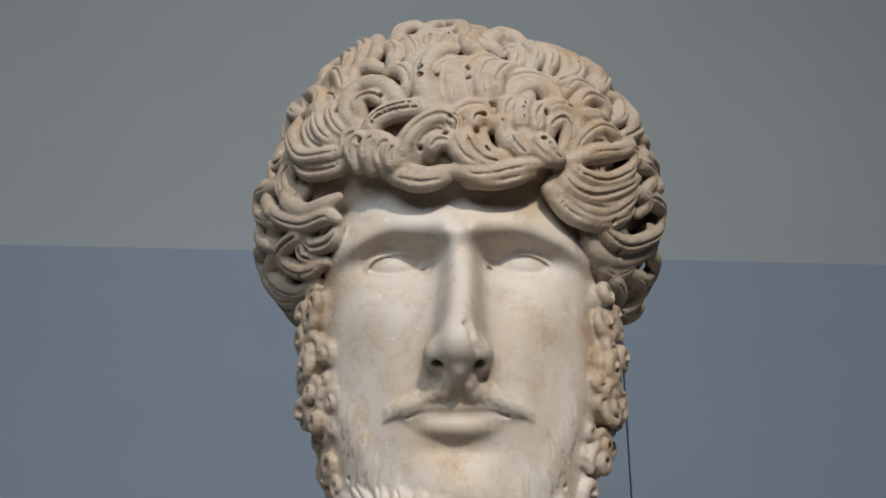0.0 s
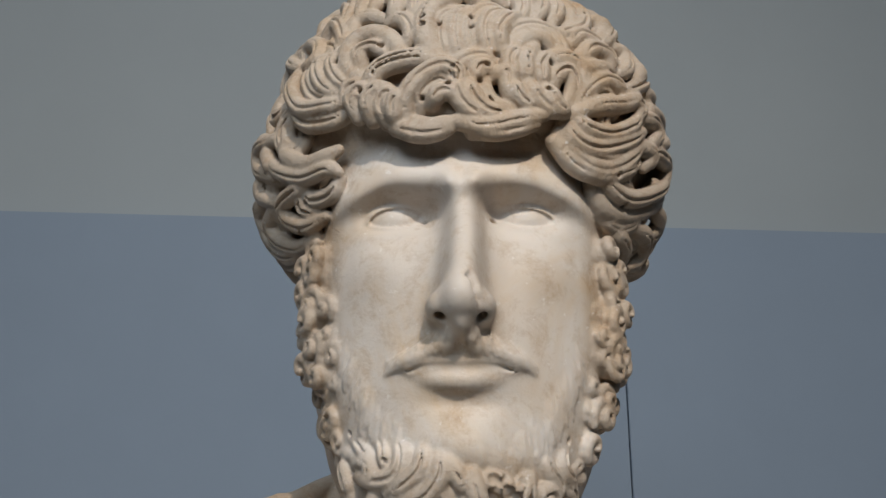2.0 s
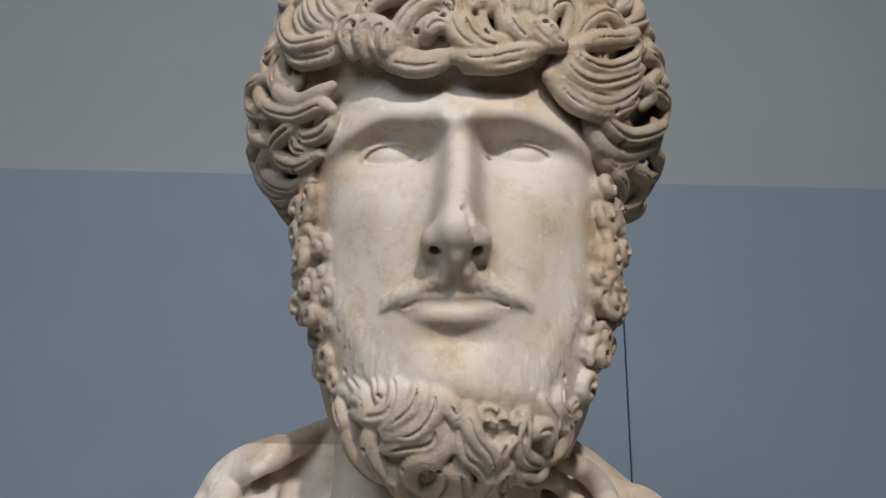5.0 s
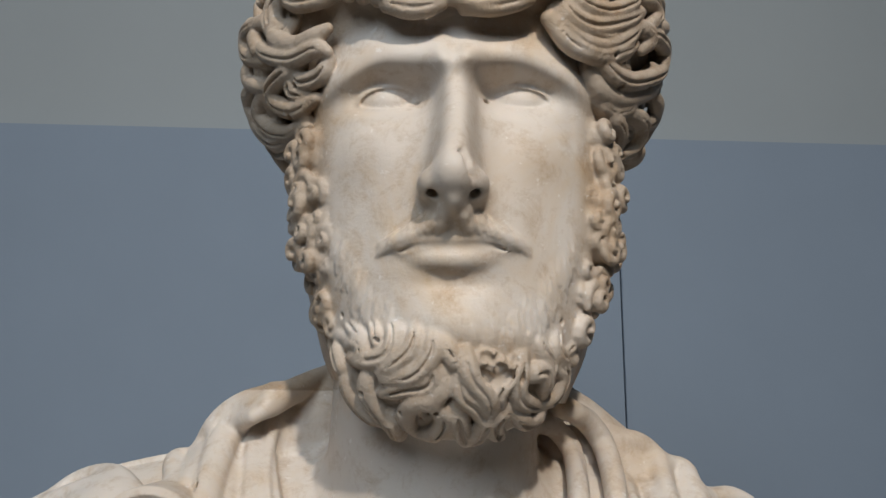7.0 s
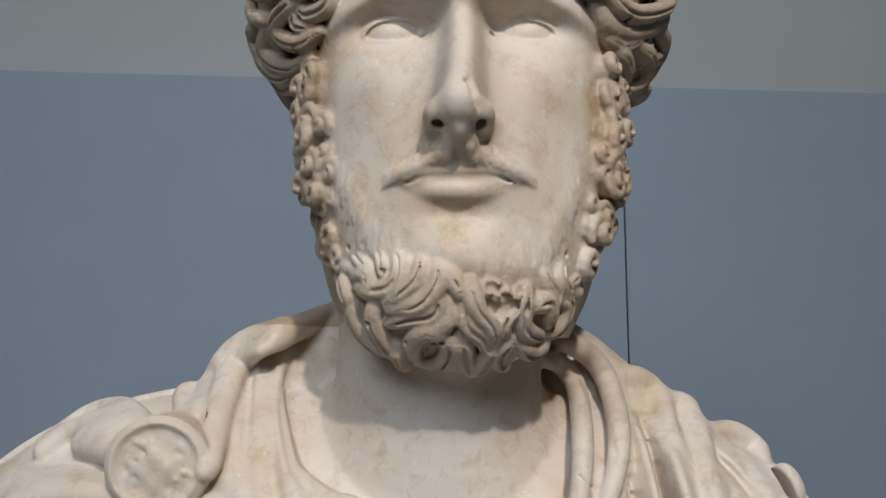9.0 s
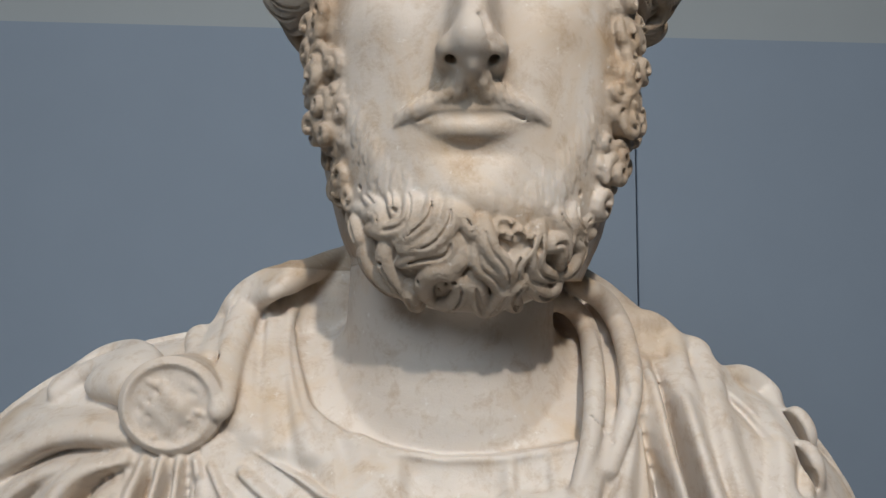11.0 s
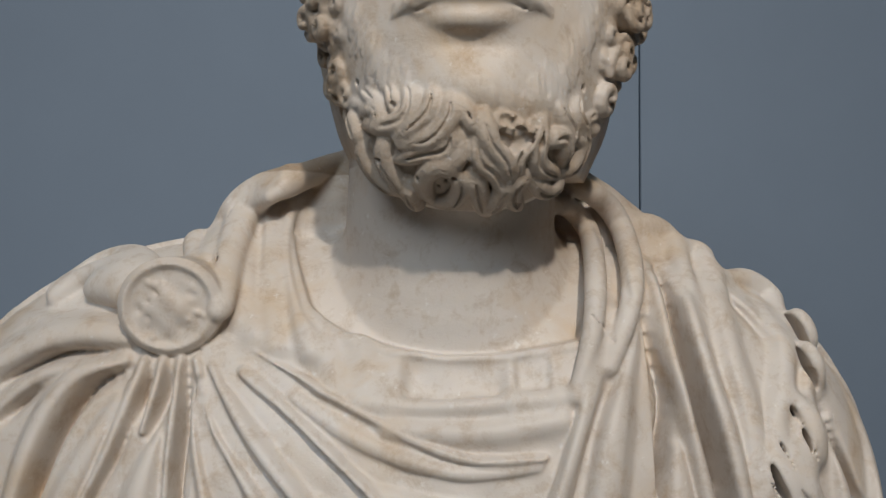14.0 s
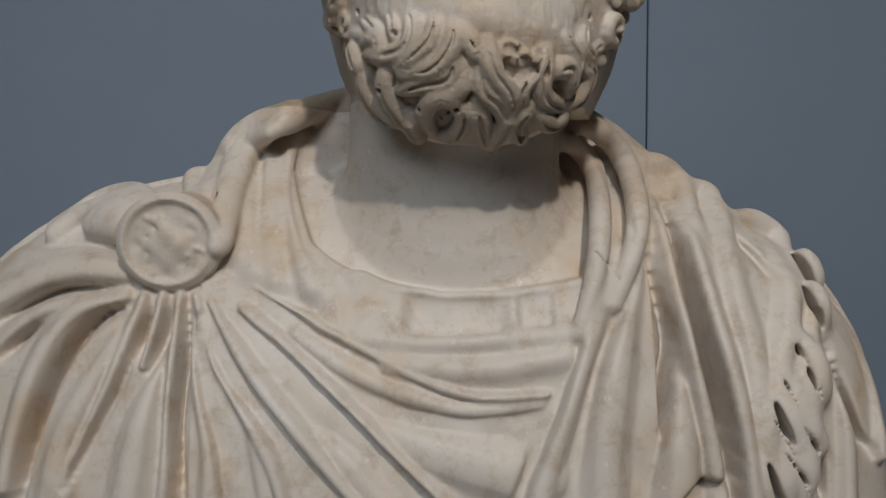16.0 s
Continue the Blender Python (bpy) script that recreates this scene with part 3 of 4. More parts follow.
comma([(0.1018, 0.3355), (0.1131, 0.3273), (0.1051, 0.2905)], 0.0071)
comma([(0.1102, 0.3321), (0.1199, 0.3230), (0.1134, 0.2969), (0.1032, 0.2810)], 0.0063)
comma([(0.0582, 0.3199), (0.0638, 0.3018), (0.0581, 0.2869)], 0.0063)
comma([(0.0672, 0.3179), (0.0745, 0.3051), (0.0701, 0.2873)], 0.0053)
comma([(0.0344, 0.3286), (0.0475, 0.3286), (0.0572, 0.3177)], 0.0075)
comma([(0.0394, 0.3057), (0.0295, 0.3127), (0.0252, 0.3217)], 0.0066)
comma([(0.0266, 0.2990), (0.0177, 0.3104), (0.0230, 0.3268)], 0.0066)
comma([(0.0484, 0.3149), (0.0511, 0.2983), (0.0462, 0.2830)], 0.0069)
comma([(0.0788, 0.2711), (0.0886, 0.2830), (0.1013, 0.2801), (0.1041, 0.2680)], 0.0059)
comma([(0.0860, 0.2611), (0.0959, 0.2724), (0.1068, 0.2719), (0.1102, 0.2632)], 0.0060)
comma([(0.0812, 0.2507), (0.0944, 0.2571), (0.1079, 0.2621)], 0.0052)
comma([(0.1133, 0.2869), (0.1232, 0.2845), (0.1224, 0.2694), (0.1144, 0.2602)], 0.0054)
comma([(0.1280, 0.3133), (0.1391, 0.3033), (0.1416, 0.2893), (0.1262, 0.2587)], 0.0065)
comma([(0.1374, 0.3050), (0.1477, 0.2949), (0.1470, 0.2854), (0.1285, 0.2575), (0.1181, 0.2523)], 0.0057)
comma([(0.0818, 0.2240), (0.0884, 0.2379), (0.1023, 0.2506), (0.1133, 0.2502), (0.1173, 0.2447)], 0.0066)
comma([(0.0879, 0.2273), (0.0971, 0.2382), (0.1103, 0.2424)], 0.0049)
comma([(0.0797, 0.2213), (0.0966, 0.2298), (0.1167, 0.2383), (0.1302, 0.2512)], 0.0053)
comma([(0.0678, 0.2021), (0.0792, 0.1897), (0.0995, 0.1878), (0.1169, 0.1956), (0.1274, 0.2033)], 0.0067)
comma([(0.0716, 0.2080), (0.0836, 0.1971), (0.1041, 0.1970), (0.1207, 0.2063)], 0.0056)
comma([(0.0748, 0.2141), (0.0801, 0.2047), (0.0957, 0.2026), (0.1176, 0.2132), (0.1327, 0.2264)], 0.0067)
comma([(0.0797, 0.2202), (0.0878, 0.2135), (0.1043, 0.2139), (0.1229, 0.2265), (0.1291, 0.2370)], 0.0060)
comma([(0.1438, 0.2678), (0.1583, 0.2824), (0.1649, 0.2703), (0.1631, 0.2634)], 0.0059)
comma([(0.1471, 0.2547), (0.1636, 0.2614), (0.1661, 0.2496), (0.1465, 0.2246)], 0.0059)
comma([(0.1289, 0.2348), (0.1421, 0.2394), (0.1474, 0.2337), (0.1375, 0.2181)], 0.0056)
comma([(0.1267, 0.2156), (0.1402, 0.2153), (0.1345, 0.2033)], 0.0055)
comma([(0.1488, 0.2218), (0.1609, 0.2217), (0.1557, 0.2042)], 0.0058)
comma([(0.1200, 0.2431), (0.1297, 0.2431), (0.1277, 0.2326)], 0.0051)
comma([(-0.1104, 0.2206), (-0.1051, 0.2090), (-0.0900, 0.1988), (-0.0756, 0.1992), (-0.0681, 0.2019)], 0.0066)
comma([(-0.1208, 0.2134), (-0.1081, 0.2005), (-0.0898, 0.1908), (-0.0733, 0.1915), (-0.0671, 0.1881)], 0.0063)
comma([(-0.0905, 0.1833), (-0.0845, 0.1764), (-0.0718, 0.1766), (-0.0672, 0.1844)], 0.0052)
comma([(-0.1157, 0.2262), (-0.1303, 0.2291), (-0.1300, 0.2155), (-0.1157, 0.2008)], 0.0055)
comma([(-0.1220, 0.2220), (-0.1176, 0.2061)], 0.0044)
comma([(-0.1101, 0.1745), (-0.1077, 0.1821), (-0.0971, 0.1850), (-0.0895, 0.1864)], 0.0061)
comma([(-0.1103, 0.1818), (-0.1030, 0.1706), (-0.0893, 0.1633), (-0.0756, 0.1653)], 0.0065)
comma([(-0.0924, 0.1806), (-0.0924, 0.1737), (-0.0796, 0.1678)], 0.0042)
comma([(-0.1171, 0.1838), (-0.1219, 0.1770), (-0.1146, 0.1653), (-0.0951, 0.1540), (-0.0825, 0.1572)], 0.0067)
comma([(-0.1359, 0.1858), (-0.1314, 0.1738), (-0.1104, 0.1563), (-0.0882, 0.1506)], 0.0066)
comma([(-0.1281, 0.1672), (-0.1117, 0.1524), (-0.0933, 0.1475)], 0.0058)
comma([(-0.1282, 0.1942), (-0.1369, 0.1907), (-0.1255, 0.1746)], 0.0058)
comma([(-0.1282, 0.2085), (-0.1277, 0.1974), (-0.1141, 0.1851)], 0.0056)
comma([(0.0731, 0.2023), (0.0860, 0.1916), (0.1025, 0.1918), (0.1197, 0.2037), (0.1299, 0.2152)], 0.0075)
comma([(0.0961, 0.1817), (0.1111, 0.1889), (0.1249, 0.1880)], 0.0049)
comma([(0.0963, 0.1782), (0.1035, 0.1691), (0.1215, 0.1705), (0.1415, 0.1827), (0.1622, 0.2059)], 0.0069)
comma([(0.1005, 0.1866), (0.1092, 0.1801), (0.1229, 0.1807), (0.1462, 0.1951), (0.1613, 0.2125)], 0.0054)
comma([(0.0990, 0.1665), (0.1108, 0.1613), (0.1245, 0.1666), (0.1342, 0.1767)], 0.0061)
comma([(0.1084, 0.1583), (0.1187, 0.1556), (0.1235, 0.1464)], 0.0055)
comma([(0.1266, 0.1661), (0.1388, 0.1655), (0.1363, 0.1539), (0.1243, 0.1438)], 0.0056)
comma([(0.1390, 0.1628), (0.1619, 0.1751), (0.1580, 0.1652), (0.1375, 0.1515)], 0.0068)
comma([(0.1393, 0.2177), (0.1559, 0.2216), (0.1689, 0.2239)], 0.0057)
comma([(0.1346, 0.1486), (0.1500, 0.1492), (0.1418, 0.1393)], 0.0074)
comma([(0.1501, 0.1873), (0.1591, 0.1833), (0.1514, 0.1720)], 0.0058)
for x, z in [(-0.0478, 0.2615), (-0.0383, 0.2650), (-0.0551, 0.2872), (-0.0883, 0.2788), (-0.0487, 0.2318), (-0.0678, 0.2597), (0.0026, 0.2302), (-0.0125, 0.2233), (-0.0130, 0.2807), (-0.0125, 0.2745), (-0.0029, 0.2772), (0.0170, 0.2833), (0.0179, 0.2741), (0.0645, 0.2504), (0.0614, 0.2310), (0.0261, 0.2447), (0.0216, 0.2340), (0.0877, 0.3051), (0.0943, 0.3046), (0.0318, 0.2552), (0.1063, 0.2568), (0.1145, 0.2687), (0.0070, 0.3308), (0.0093, 0.3233)]:
    drill(SKULL, x, z, 0.0019)
for x, z in [(-0.0853, 0.1843), (-0.1018, 0.1655), (-0.0916, 0.1615), (-0.0882, 0.1762), (0.1078, 0.1906), (0.1241, 0.2031), (0.1141, 0.1760), (0.1391, 0.1859), (0.1241, 0.1439), (-0.1209, 0.2095)]:
    drill(SKULL, x, z, 0.0019)

# whiskers: tight curls down the cheeks
for side, xs in ((-1, (-0.080, -0.082, -0.084, -0.083, -0.081, -0.077, -0.072, -0.066, -0.060, -0.053, -0.044)), (1, (0.101, 0.104, 0.107, 0.107, 0.107, 0.104, 0.099, 0.092, 0.084, 0.074, 0.064))):
    for i, x in enumerate(xs):
        for row, (dx, y) in enumerate(((-0.009, 0.563), (0.000, 0.570), (0.006, 0.584), (0.006, 0.602))):
            if row == 0 and i < 3:
                continue
            z = 0.146 - 0.0152 * i - 0.0076 * (row % 2) + rng.uniform(-0.004, 0.004)
            tuft((x + side * (dx + rng.uniform(-0.003, 0.003)), y + rng.uniform(-0.003, 0.003), z), rng.uniform(0.0080, 0.0110) * (0.75 if row == 0 else 1))

# wavy locks of the beard
wave([(-0.0713, 0.0383), (-0.0642, 0.0353), (-0.0667, 0.0252), (-0.0723, 0.0202)], 0.0063)
wave([(-0.0649, 0.0259), (-0.0580, 0.0133), (-0.0453, 0.0051)], 0.0058)
wave([(-0.0543, 0.0296), (-0.0480, 0.0145), (-0.0382, 0.0042)], 0.0057)
wave([(-0.0398, 0.0231), (-0.0336, 0.0124), (-0.0324, 0.0017)], 0.0049)
wave([(-0.0292, 0.0215), (-0.0231, 0.0081), (-0.0266, -0.0033), (-0.0388, -0.0057), (-0.0503, -0.0035)], 0.0059)
wave([(-0.0220, 0.0189), (-0.0182, 0.0044), (-0.0217, -0.0052), (-0.0354, -0.0108)], 0.0055)
wave([(-0.0528, 0.0041), (-0.0420, 0.0033), (-0.0416, -0.0051), (-0.0496, -0.0029)], 0.0043)
wave([(-0.0526, -0.0082), (-0.0502, -0.0224), (-0.0400, -0.0342), (-0.0290, -0.0398)], 0.0057)
wave([(-0.0388, -0.0102), (-0.0392, -0.0233), (-0.0309, -0.0363), (-0.0242, -0.0450)], 0.0063)
wave([(-0.0105, 0.0146), (-0.0120, 0.0008), (-0.0201, -0.0069), (-0.0310, -0.0127)], 0.0058)
wave([(-0.0021, 0.0108), (-0.0021, -0.0026), (-0.0120, -0.0135), (-0.0294, -0.0160)], 0.0064)
wave([(-0.0008, -0.0055), (-0.0040, -0.0183), (-0.0186, -0.0211), (-0.0313, -0.0240)], 0.0058)
wave([(0.0024, -0.0134), (0.0008, -0.0246), (-0.0105, -0.0275), (-0.0175, -0.0351), (-0.0142, -0.0452)], 0.0065)
wave([(-0.0028, -0.0289), (0.0041, -0.0369), (-0.0008, -0.0450), (-0.0115, -0.0468)], 0.0059)
wave([(-0.0168, -0.0308), (-0.0076, -0.0272), (0.0011, -0.0307)], 0.0048)
wave([(-0.0260, -0.0361), (-0.0212, -0.0467)], 0.0047)
wave([(-0.0014, 0.0091), (0.0071, -0.0028), (0.0119, -0.0113)], 0.0047)
wave([(0.0147, -0.0024), (0.0183, -0.0153), (0.0265, -0.0245), (0.0303, -0.0359)], 0.0064)
wave([(0.0227, -0.0039), (0.0327, -0.0087), (0.0377, -0.0152)], 0.0054)
wave([(0.0116, -0.0135), (0.0136, -0.0246), (0.0218, -0.0307), (0.0272, -0.0400), (0.0241, -0.0482)], 0.0065)
wave([(0.0101, -0.0305), (0.0141, -0.0432), (0.0190, -0.0518)], 0.0066)
wave([(0.0443, -0.0047), (0.0394, -0.0148), (0.0330, -0.0243), (0.0352, -0.0339)], 0.0055)
wave([(0.0477, -0.0029), (0.0445, -0.0177), (0.0467, -0.0270), (0.0602, -0.0310)], 0.0059)
wave([(0.0533, 0.0093), (0.0583, -0.0008), (0.0638, -0.0085), (0.0587, -0.0201)], 0.0056)
wave([(0.0645, 0.0152), (0.0657, 0.0001), (0.0738, -0.0075)], 0.0060)
wave([(0.0786, 0.0221), (0.0765, 0.0055), (0.0688, -0.0029)], 0.0051)
wave([(0.0492, -0.0144), (0.0583, -0.0122), (0.0608, -0.0234)], 0.0049)
wave([(0.0649, -0.0080), (0.0719, -0.0124), (0.0668, -0.0242), (0.0589, -0.0299)], 0.0057)
wave([(0.0600, -0.0323), (0.0514, -0.0378), (0.0413, -0.0334)], 0.0060)
wave([(0.0400, -0.0300), (0.0319, -0.0399), (0.0371, -0.0483)], 0.0057)
wave([(0.0298, -0.0334), (0.0240, -0.0431), (0.0168, -0.0498)], 0.0056)
wave([(0.0817, 0.0280), (0.0917, 0.0305), (0.0995, 0.0317)], 0.0056)
wave([(-0.0577, 0.0059), (-0.0553, -0.0051), (-0.0527, -0.0105)], 0.0054)
wave([(-0.0591, 0.0164), (-0.0697, 0.0155), (-0.0735, 0.0256)], 0.0056)
head.tube([(0.0085, 0.515, -0.068), (0.0085, 0.522, -0.046), (0.0085, 0.527, -0.030)], [0.0034, 0.0026, 0.0012], 0.002, hollow=True)
for x, z in [(-0.0100, -0.0397), (-0.0067, -0.0367), (-0.0002, -0.0321), (-0.0197, -0.0318), (-0.0319, 0.0037), (-0.0410, -0.0215), (-0.0406, -0.0262), (-0.0511, -0.0010), (0.0518, 0.0054), (0.0653, 0.0122), (0.0354, -0.0434), (-0.0135, -0.0469), (-0.0296, -0.0409)]:
    drill(BEARD, x, z, 0.0014)
# the worn patch on the beard
for i in range(30):
    p = spot(BEARD, rng.uniform(0.026, 0.048), rng.uniform(-0.022, -0.004))
    head.ball(p + (0, -0.0065, 0), np.array((1, 0.8, 1)) * rng.uniform(0.0015, 0.0035), 0.002, hollow=True)
# soft short hair where the beard grows into the cheek and chin
for i in range(170):
    u = rng.uniform(-1, 1)
    s = -1 if u < 0 else 1
    x = 0.010 + 0.072 * s * abs(u) ** 0.6
    d = abs(x - 0.010) / 0.072
    z = 0.006 + 0.070 * d ** 2.6 + rng.uniform(-0.012, 0.008)
    pts = []
    for step in range(4):
        ax, pz = x + s * 0.0016 * d * step + 0.0008 * math.sin(step * 2 + i), z - 0.0042 * step
        pts.append((ax, float(face_depth(np.array(ax), np.array(pz))) + 0.0002, pz))
    head.tube(np.array(pts), np.array((0.0003, 0.0008, 0.0011, 0.0008)) * rng.uniform(0.7, 1.2), 0.0016)
# small iron pins left in the hair
for x, z in ((0.048, 0.314), (0.007, 0.238)):
    p = spot(SKULL, x, z)
    ring = [p + (0.0032 * math.cos(a), -0.0125, 0.0055 * math.sin(a)) for a in np.linspace(0, 6.28, 12)]
    head.tube(ring, np.full(12, 0.0013), 0.0005, hollow=True)



# ---- shoulders and drapery ----
bust = Field((-0.425, 0.488, -0.405), (0.375, 0.880, 0.075), 0.00142)
TC, TR = np.array((-0.045, 0.72, -0.36)), np.array((0.365, 0.155, 0.300))


def chest(x, z):
    s = 1 - np.abs((x - TC[0]) / TR[0]) ** 3 - np.abs(np.minimum((z - TC[2]) / TR[2], 1)) ** 3
    return TC[1] - TR[1] * np.sqrt(np.maximum(s, 0.02))


box, (gx, gy, gz) = bust.window((-1, 0, -1), (1, 2, 1))
body = np.abs((gx - TC[0]) / TR[0]) ** 3 + np.abs((gy - TC[1]) / (TR[1] - 0.026)) ** 2.0 + np.where(gz > TC[2], np.abs((gz - TC[2]) / TR[2]) ** 3, 0)
bust.join(box, ((body - 1) * 0.07).astype(np.float32), 0.004)
# neck and breast
bust.tube(smooth_line([(-0.001, 0.660, 0.075), (-0.002, 0.655, 0.0), (-0.004, 0.662, -0.07), (-0.006, 0.685, -0.13)], 14), np.interp(np.linspace(0, 1, 14), [0, 0.45, 0.75, 1], [0.071, 0.072, 0.075, 0.082]), 0.02)
bust.ball((-0.004, 0.688, -0.135), (0.105, 0.090, 0.085), 0.02)
for side in (-1, 1):
    bust.tube([(-0.005 + side * 0.060, 0.725, -0.020), (-0.005 + side * 0.105, 0.715, -0.055), (-0.005 + side * 0.160, 0.710, -0.105)], [0.030, 0.034, 0.036], 0.01)
bust.ball((0.006, 0.586, -0.030), (0.014, 0.012, 0.018), 0.03)


def fold(pts, radii, lift=0.0, k=0.006, hollow=False, n=22):
    """A roll of cloth (or a hollow) along a line on the breast."""
    r = np.interp(np.linspace(0, 1, n), np.linspace(0, 1, len(radii)), radii)
    p = smooth_line([(x, chest(x, z) - lift, z) for x, z in pts], n)
    if not hollow:
        p[:, 1] += 0.7 * r
    bust.tube(p, r, k, hollow)


def roll(lines, soft, k):
    """Several lines of cloth melted into one broad roll."""
    strands = []
    for pts, r in lines:
        u = np.linspace(0, 1, 18)
        strands.append((smooth_line(pts, 18), r * (0.72 + 0.33 * np.sin(np.pi * u))))
    bust.bundle(strands, [], soft, k)


AX = np.arange(-0.425, 0.376, 0.0016)
AZ = np.arange(-0.405, 0.0, 0.0016)
PX, PZ = np.meshgrid(AX, AZ, indexing="ij")
CLOTH = np.zeros_like(PX)


def ridge(pts, radii, tall=1.0, lean=0.0):
    """Raises a taut fold of cloth along a line: a narrow crest with hollow flanks, one steeper than the other."""
    global CLOTH
    n = 20
    p = smooth_line(pts, n)
    r = np.interp(np.linspace(0, 1, n), np.linspace(0, 1, len(radii)), radii)
    best = np.full(PX.shape, 9.0)
    high, flank = np.zeros_like(PX), np.ones_like(PX)
    for i in range(n - 1):
        a, d = p[i], p[i + 1] - p[i]
        t = np.clip(((PX - a[0]) * d[0] + (PZ - a[1]) * d[1]) / (d @ d + 1e-12), 0, 1)
        ex, ez = PX - a[0] - t * d[0], PZ - a[1] - t * d[1]
        dist = np.hypot(ex, ez)
        side = np.sign(ex * d[1] - ez * d[0])
        near = dist < best
        rr = r[i] + (r[i + 1] - r[i]) * t
        best = np.where(near, dist, best)
        high = np.where(near, (1.9 * rr + 0.003) * tall, high)
        flank = np.where(near, (1.75 * rr + 0.002) * (1 - lean * side), flank)
    q = np.clip(best / flank, 0, 1)
    rise = high * np.where(q < 0.4, 1 - 1.1 * q * q, 0.824 * ((1 - q) / 0.6) ** 1.25)
    CLOTH = (np.maximum(CLOTH, 0) ** 6 + np.maximum(rise, 0) ** 6) ** (1 / 6)


def furrow(pts, wide, deep):
    global CLOTH
    p = smooth_line(pts, 16)
    cut = np.zeros_like(PX)
    for i in range(15):
        a, d = p[i], p[i + 1] - p[i]
        t = np.clip(((PX - a[0]) * d[0] + (PZ - a[1]) * d[1]) / (d @ d + 1e-12), 0, 1)
        dist = np.hypot(PX - a[0] - t * d[0], PZ - a[1] - t * d[1])
        cut = np.maximum(cut, np.exp(-(dist / wide) ** 2) * math.sin(math.pi * (i + 0.8) / 16.5))
    CLOTH = CLOTH - deep * cut


# tunic: a sheet with a cut neckline, pleats and a row of recessed panels
NECK_X, NECK_Z = [-0.1873, -0.1573, -0.1283, -0.1141, -0.0950, -0.0842, -0.0675, -0.0388, -0.0072, 0.0242, 0.0524, 0.0793, 0.0963], [-0.1057, -0.0357, -0.0345, -0.0759, -0.1138, -0.1229, -0.1310, -0.1388, -0.1437, -0.1430, -0.1394, -0.1345, -0.1271]
box, (gx, gy, gz) = bust.window((-0.16, 0.5, -0.30), (0.12, 0.70, -0.01))
hem = np.interp(gx, NECK_X, NECK_Z)
panel = 0.0068 * np.exp(-((gx + 0.0010) / 0.0315) ** 12 - ((gz + 0.1640) / 0.0200) ** 4)
side_panel = 0.0040 * np.exp(-((gx - 0.0480) / 0.0110) ** 10 - ((gz + 0.1620) / 0.0200) ** 4)
worn = 0.0008 * np.sin(gx * 190 + 40 * gz) * np.sin(gz * 160 + 1)
sheet = chest(gx, gz) - 0.0125 + panel + side_panel + worn - 0.0014 * np.exp(-((hem - gz - 0.0025) / 0.0022) ** 2)
bust.join(box, np.maximum((sheet - gy) * 0.8, gz - hem).astype(np.float32), 0.0015)
fold([(-0.1580, -0.0624), (-0.1453, -0.0952), (-0.1431, -0.1204)], (0.0039, 0.0039, 0.0039), 0.0162, 0.0130)
fold([(-0.1379, -0.0438), (-0.1246, -0.0952), (-0.1128, -0.1374)], (0.0049, 0.0049, 0.0049), 0.0162, 0.0130)
fold([(-0.1217, -0.0399), (-0.1166, -0.0779), (-0.1024, -0.1132), (-0.0908, -0.1406)], (0.0042, 0.0042, 0.0042, 0.0042), 0.0182, 0.0130)
fold([(-0.1511, -0.0498), (-0.1383, -0.0952), (-0.1286, -0.1309)], (0.0028, 0.0028, 0.0028), 0.0132, 0.0130)
fold([(-0.0901, -0.1274), (-0.0778, -0.1478), (-0.0733, -0.1645)], (0.0049, 0.0049, 0.0049), 0.0122, 0.0130)
fold([(-0.0607, -0.1376), (-0.0524, -0.1645)], (0.0042, 0.0042), 0.0122, 0.0130)
fold([(-0.1423, -0.0474), (-0.1290, -0.1024), (-0.1203, -0.1333)], (0.0021, 0.0021, 0.0021), 0.0230, 0.0040, hollow=True)
fold([(-0.1279, -0.0405), (-0.1135, -0.0951), (-0.1029, -0.1383)], (0.0021, 0.0021, 0.0021), 0.0230, 0.0040, hollow=True)
fold([(-0.1114, -0.0425), (-0.1119, -0.0761), (-0.0980, -0.1094), (-0.0866, -0.1239)], (0.0018, 0.0018, 0.0018, 0.0018), 0.0220, 0.0040, hollow=True)
fold([(-0.0586, -0.1714), (-0.0036, -0.1729), (0.0669, -0.1678)], (0.0032, 0.0039, 0.0035), 0.0172, 0.0130)
fold([(-0.0410, -0.1860), (0.0134, -0.1882), (0.0647, -0.1815)], (0.0032, 0.0039, 0.0035), 0.0172, 0.0130)
# folds of the cloak across the breast and over the other shoulder
ridge([(-0.2115, -0.1305), (-0.2470, -0.1283), (-0.2799, -0.1370), (-0.3190, -0.1560)], (0.0057, 0.0073, 0.0073, 0.0069), 0.74, 0.00)
ridge([(-0.2118, -0.1456), (-0.2430, -0.1565), (-0.2623, -0.1836), (-0.2739, -0.2214), (-0.2818, -0.2630)], (0.0029, 0.0049, 0.0057, 0.0049), 0.81, 0.00)
ridge([(-0.2485, -0.1509), (-0.2722, -0.1586), (-0.2953, -0.1753), (-0.3103, -0.1937)], (0.0021, 0.0033, 0.0037), 0.68, 0.00)
ridge([(-0.1976, -0.1463), (-0.2048, -0.1715), (-0.2163, -0.2098), (-0.2363, -0.2540), (-0.2415, -0.2730)], (0.0017, 0.0029, 0.0037, 0.0025), 0.94, 0.00)
ridge([(-0.2111, -0.1717), (-0.2282, -0.2021), (-0.2428, -0.2360), (-0.2492, -0.2736)], (0.0029, 0.0061, 0.0077), 0.61, 0.00)
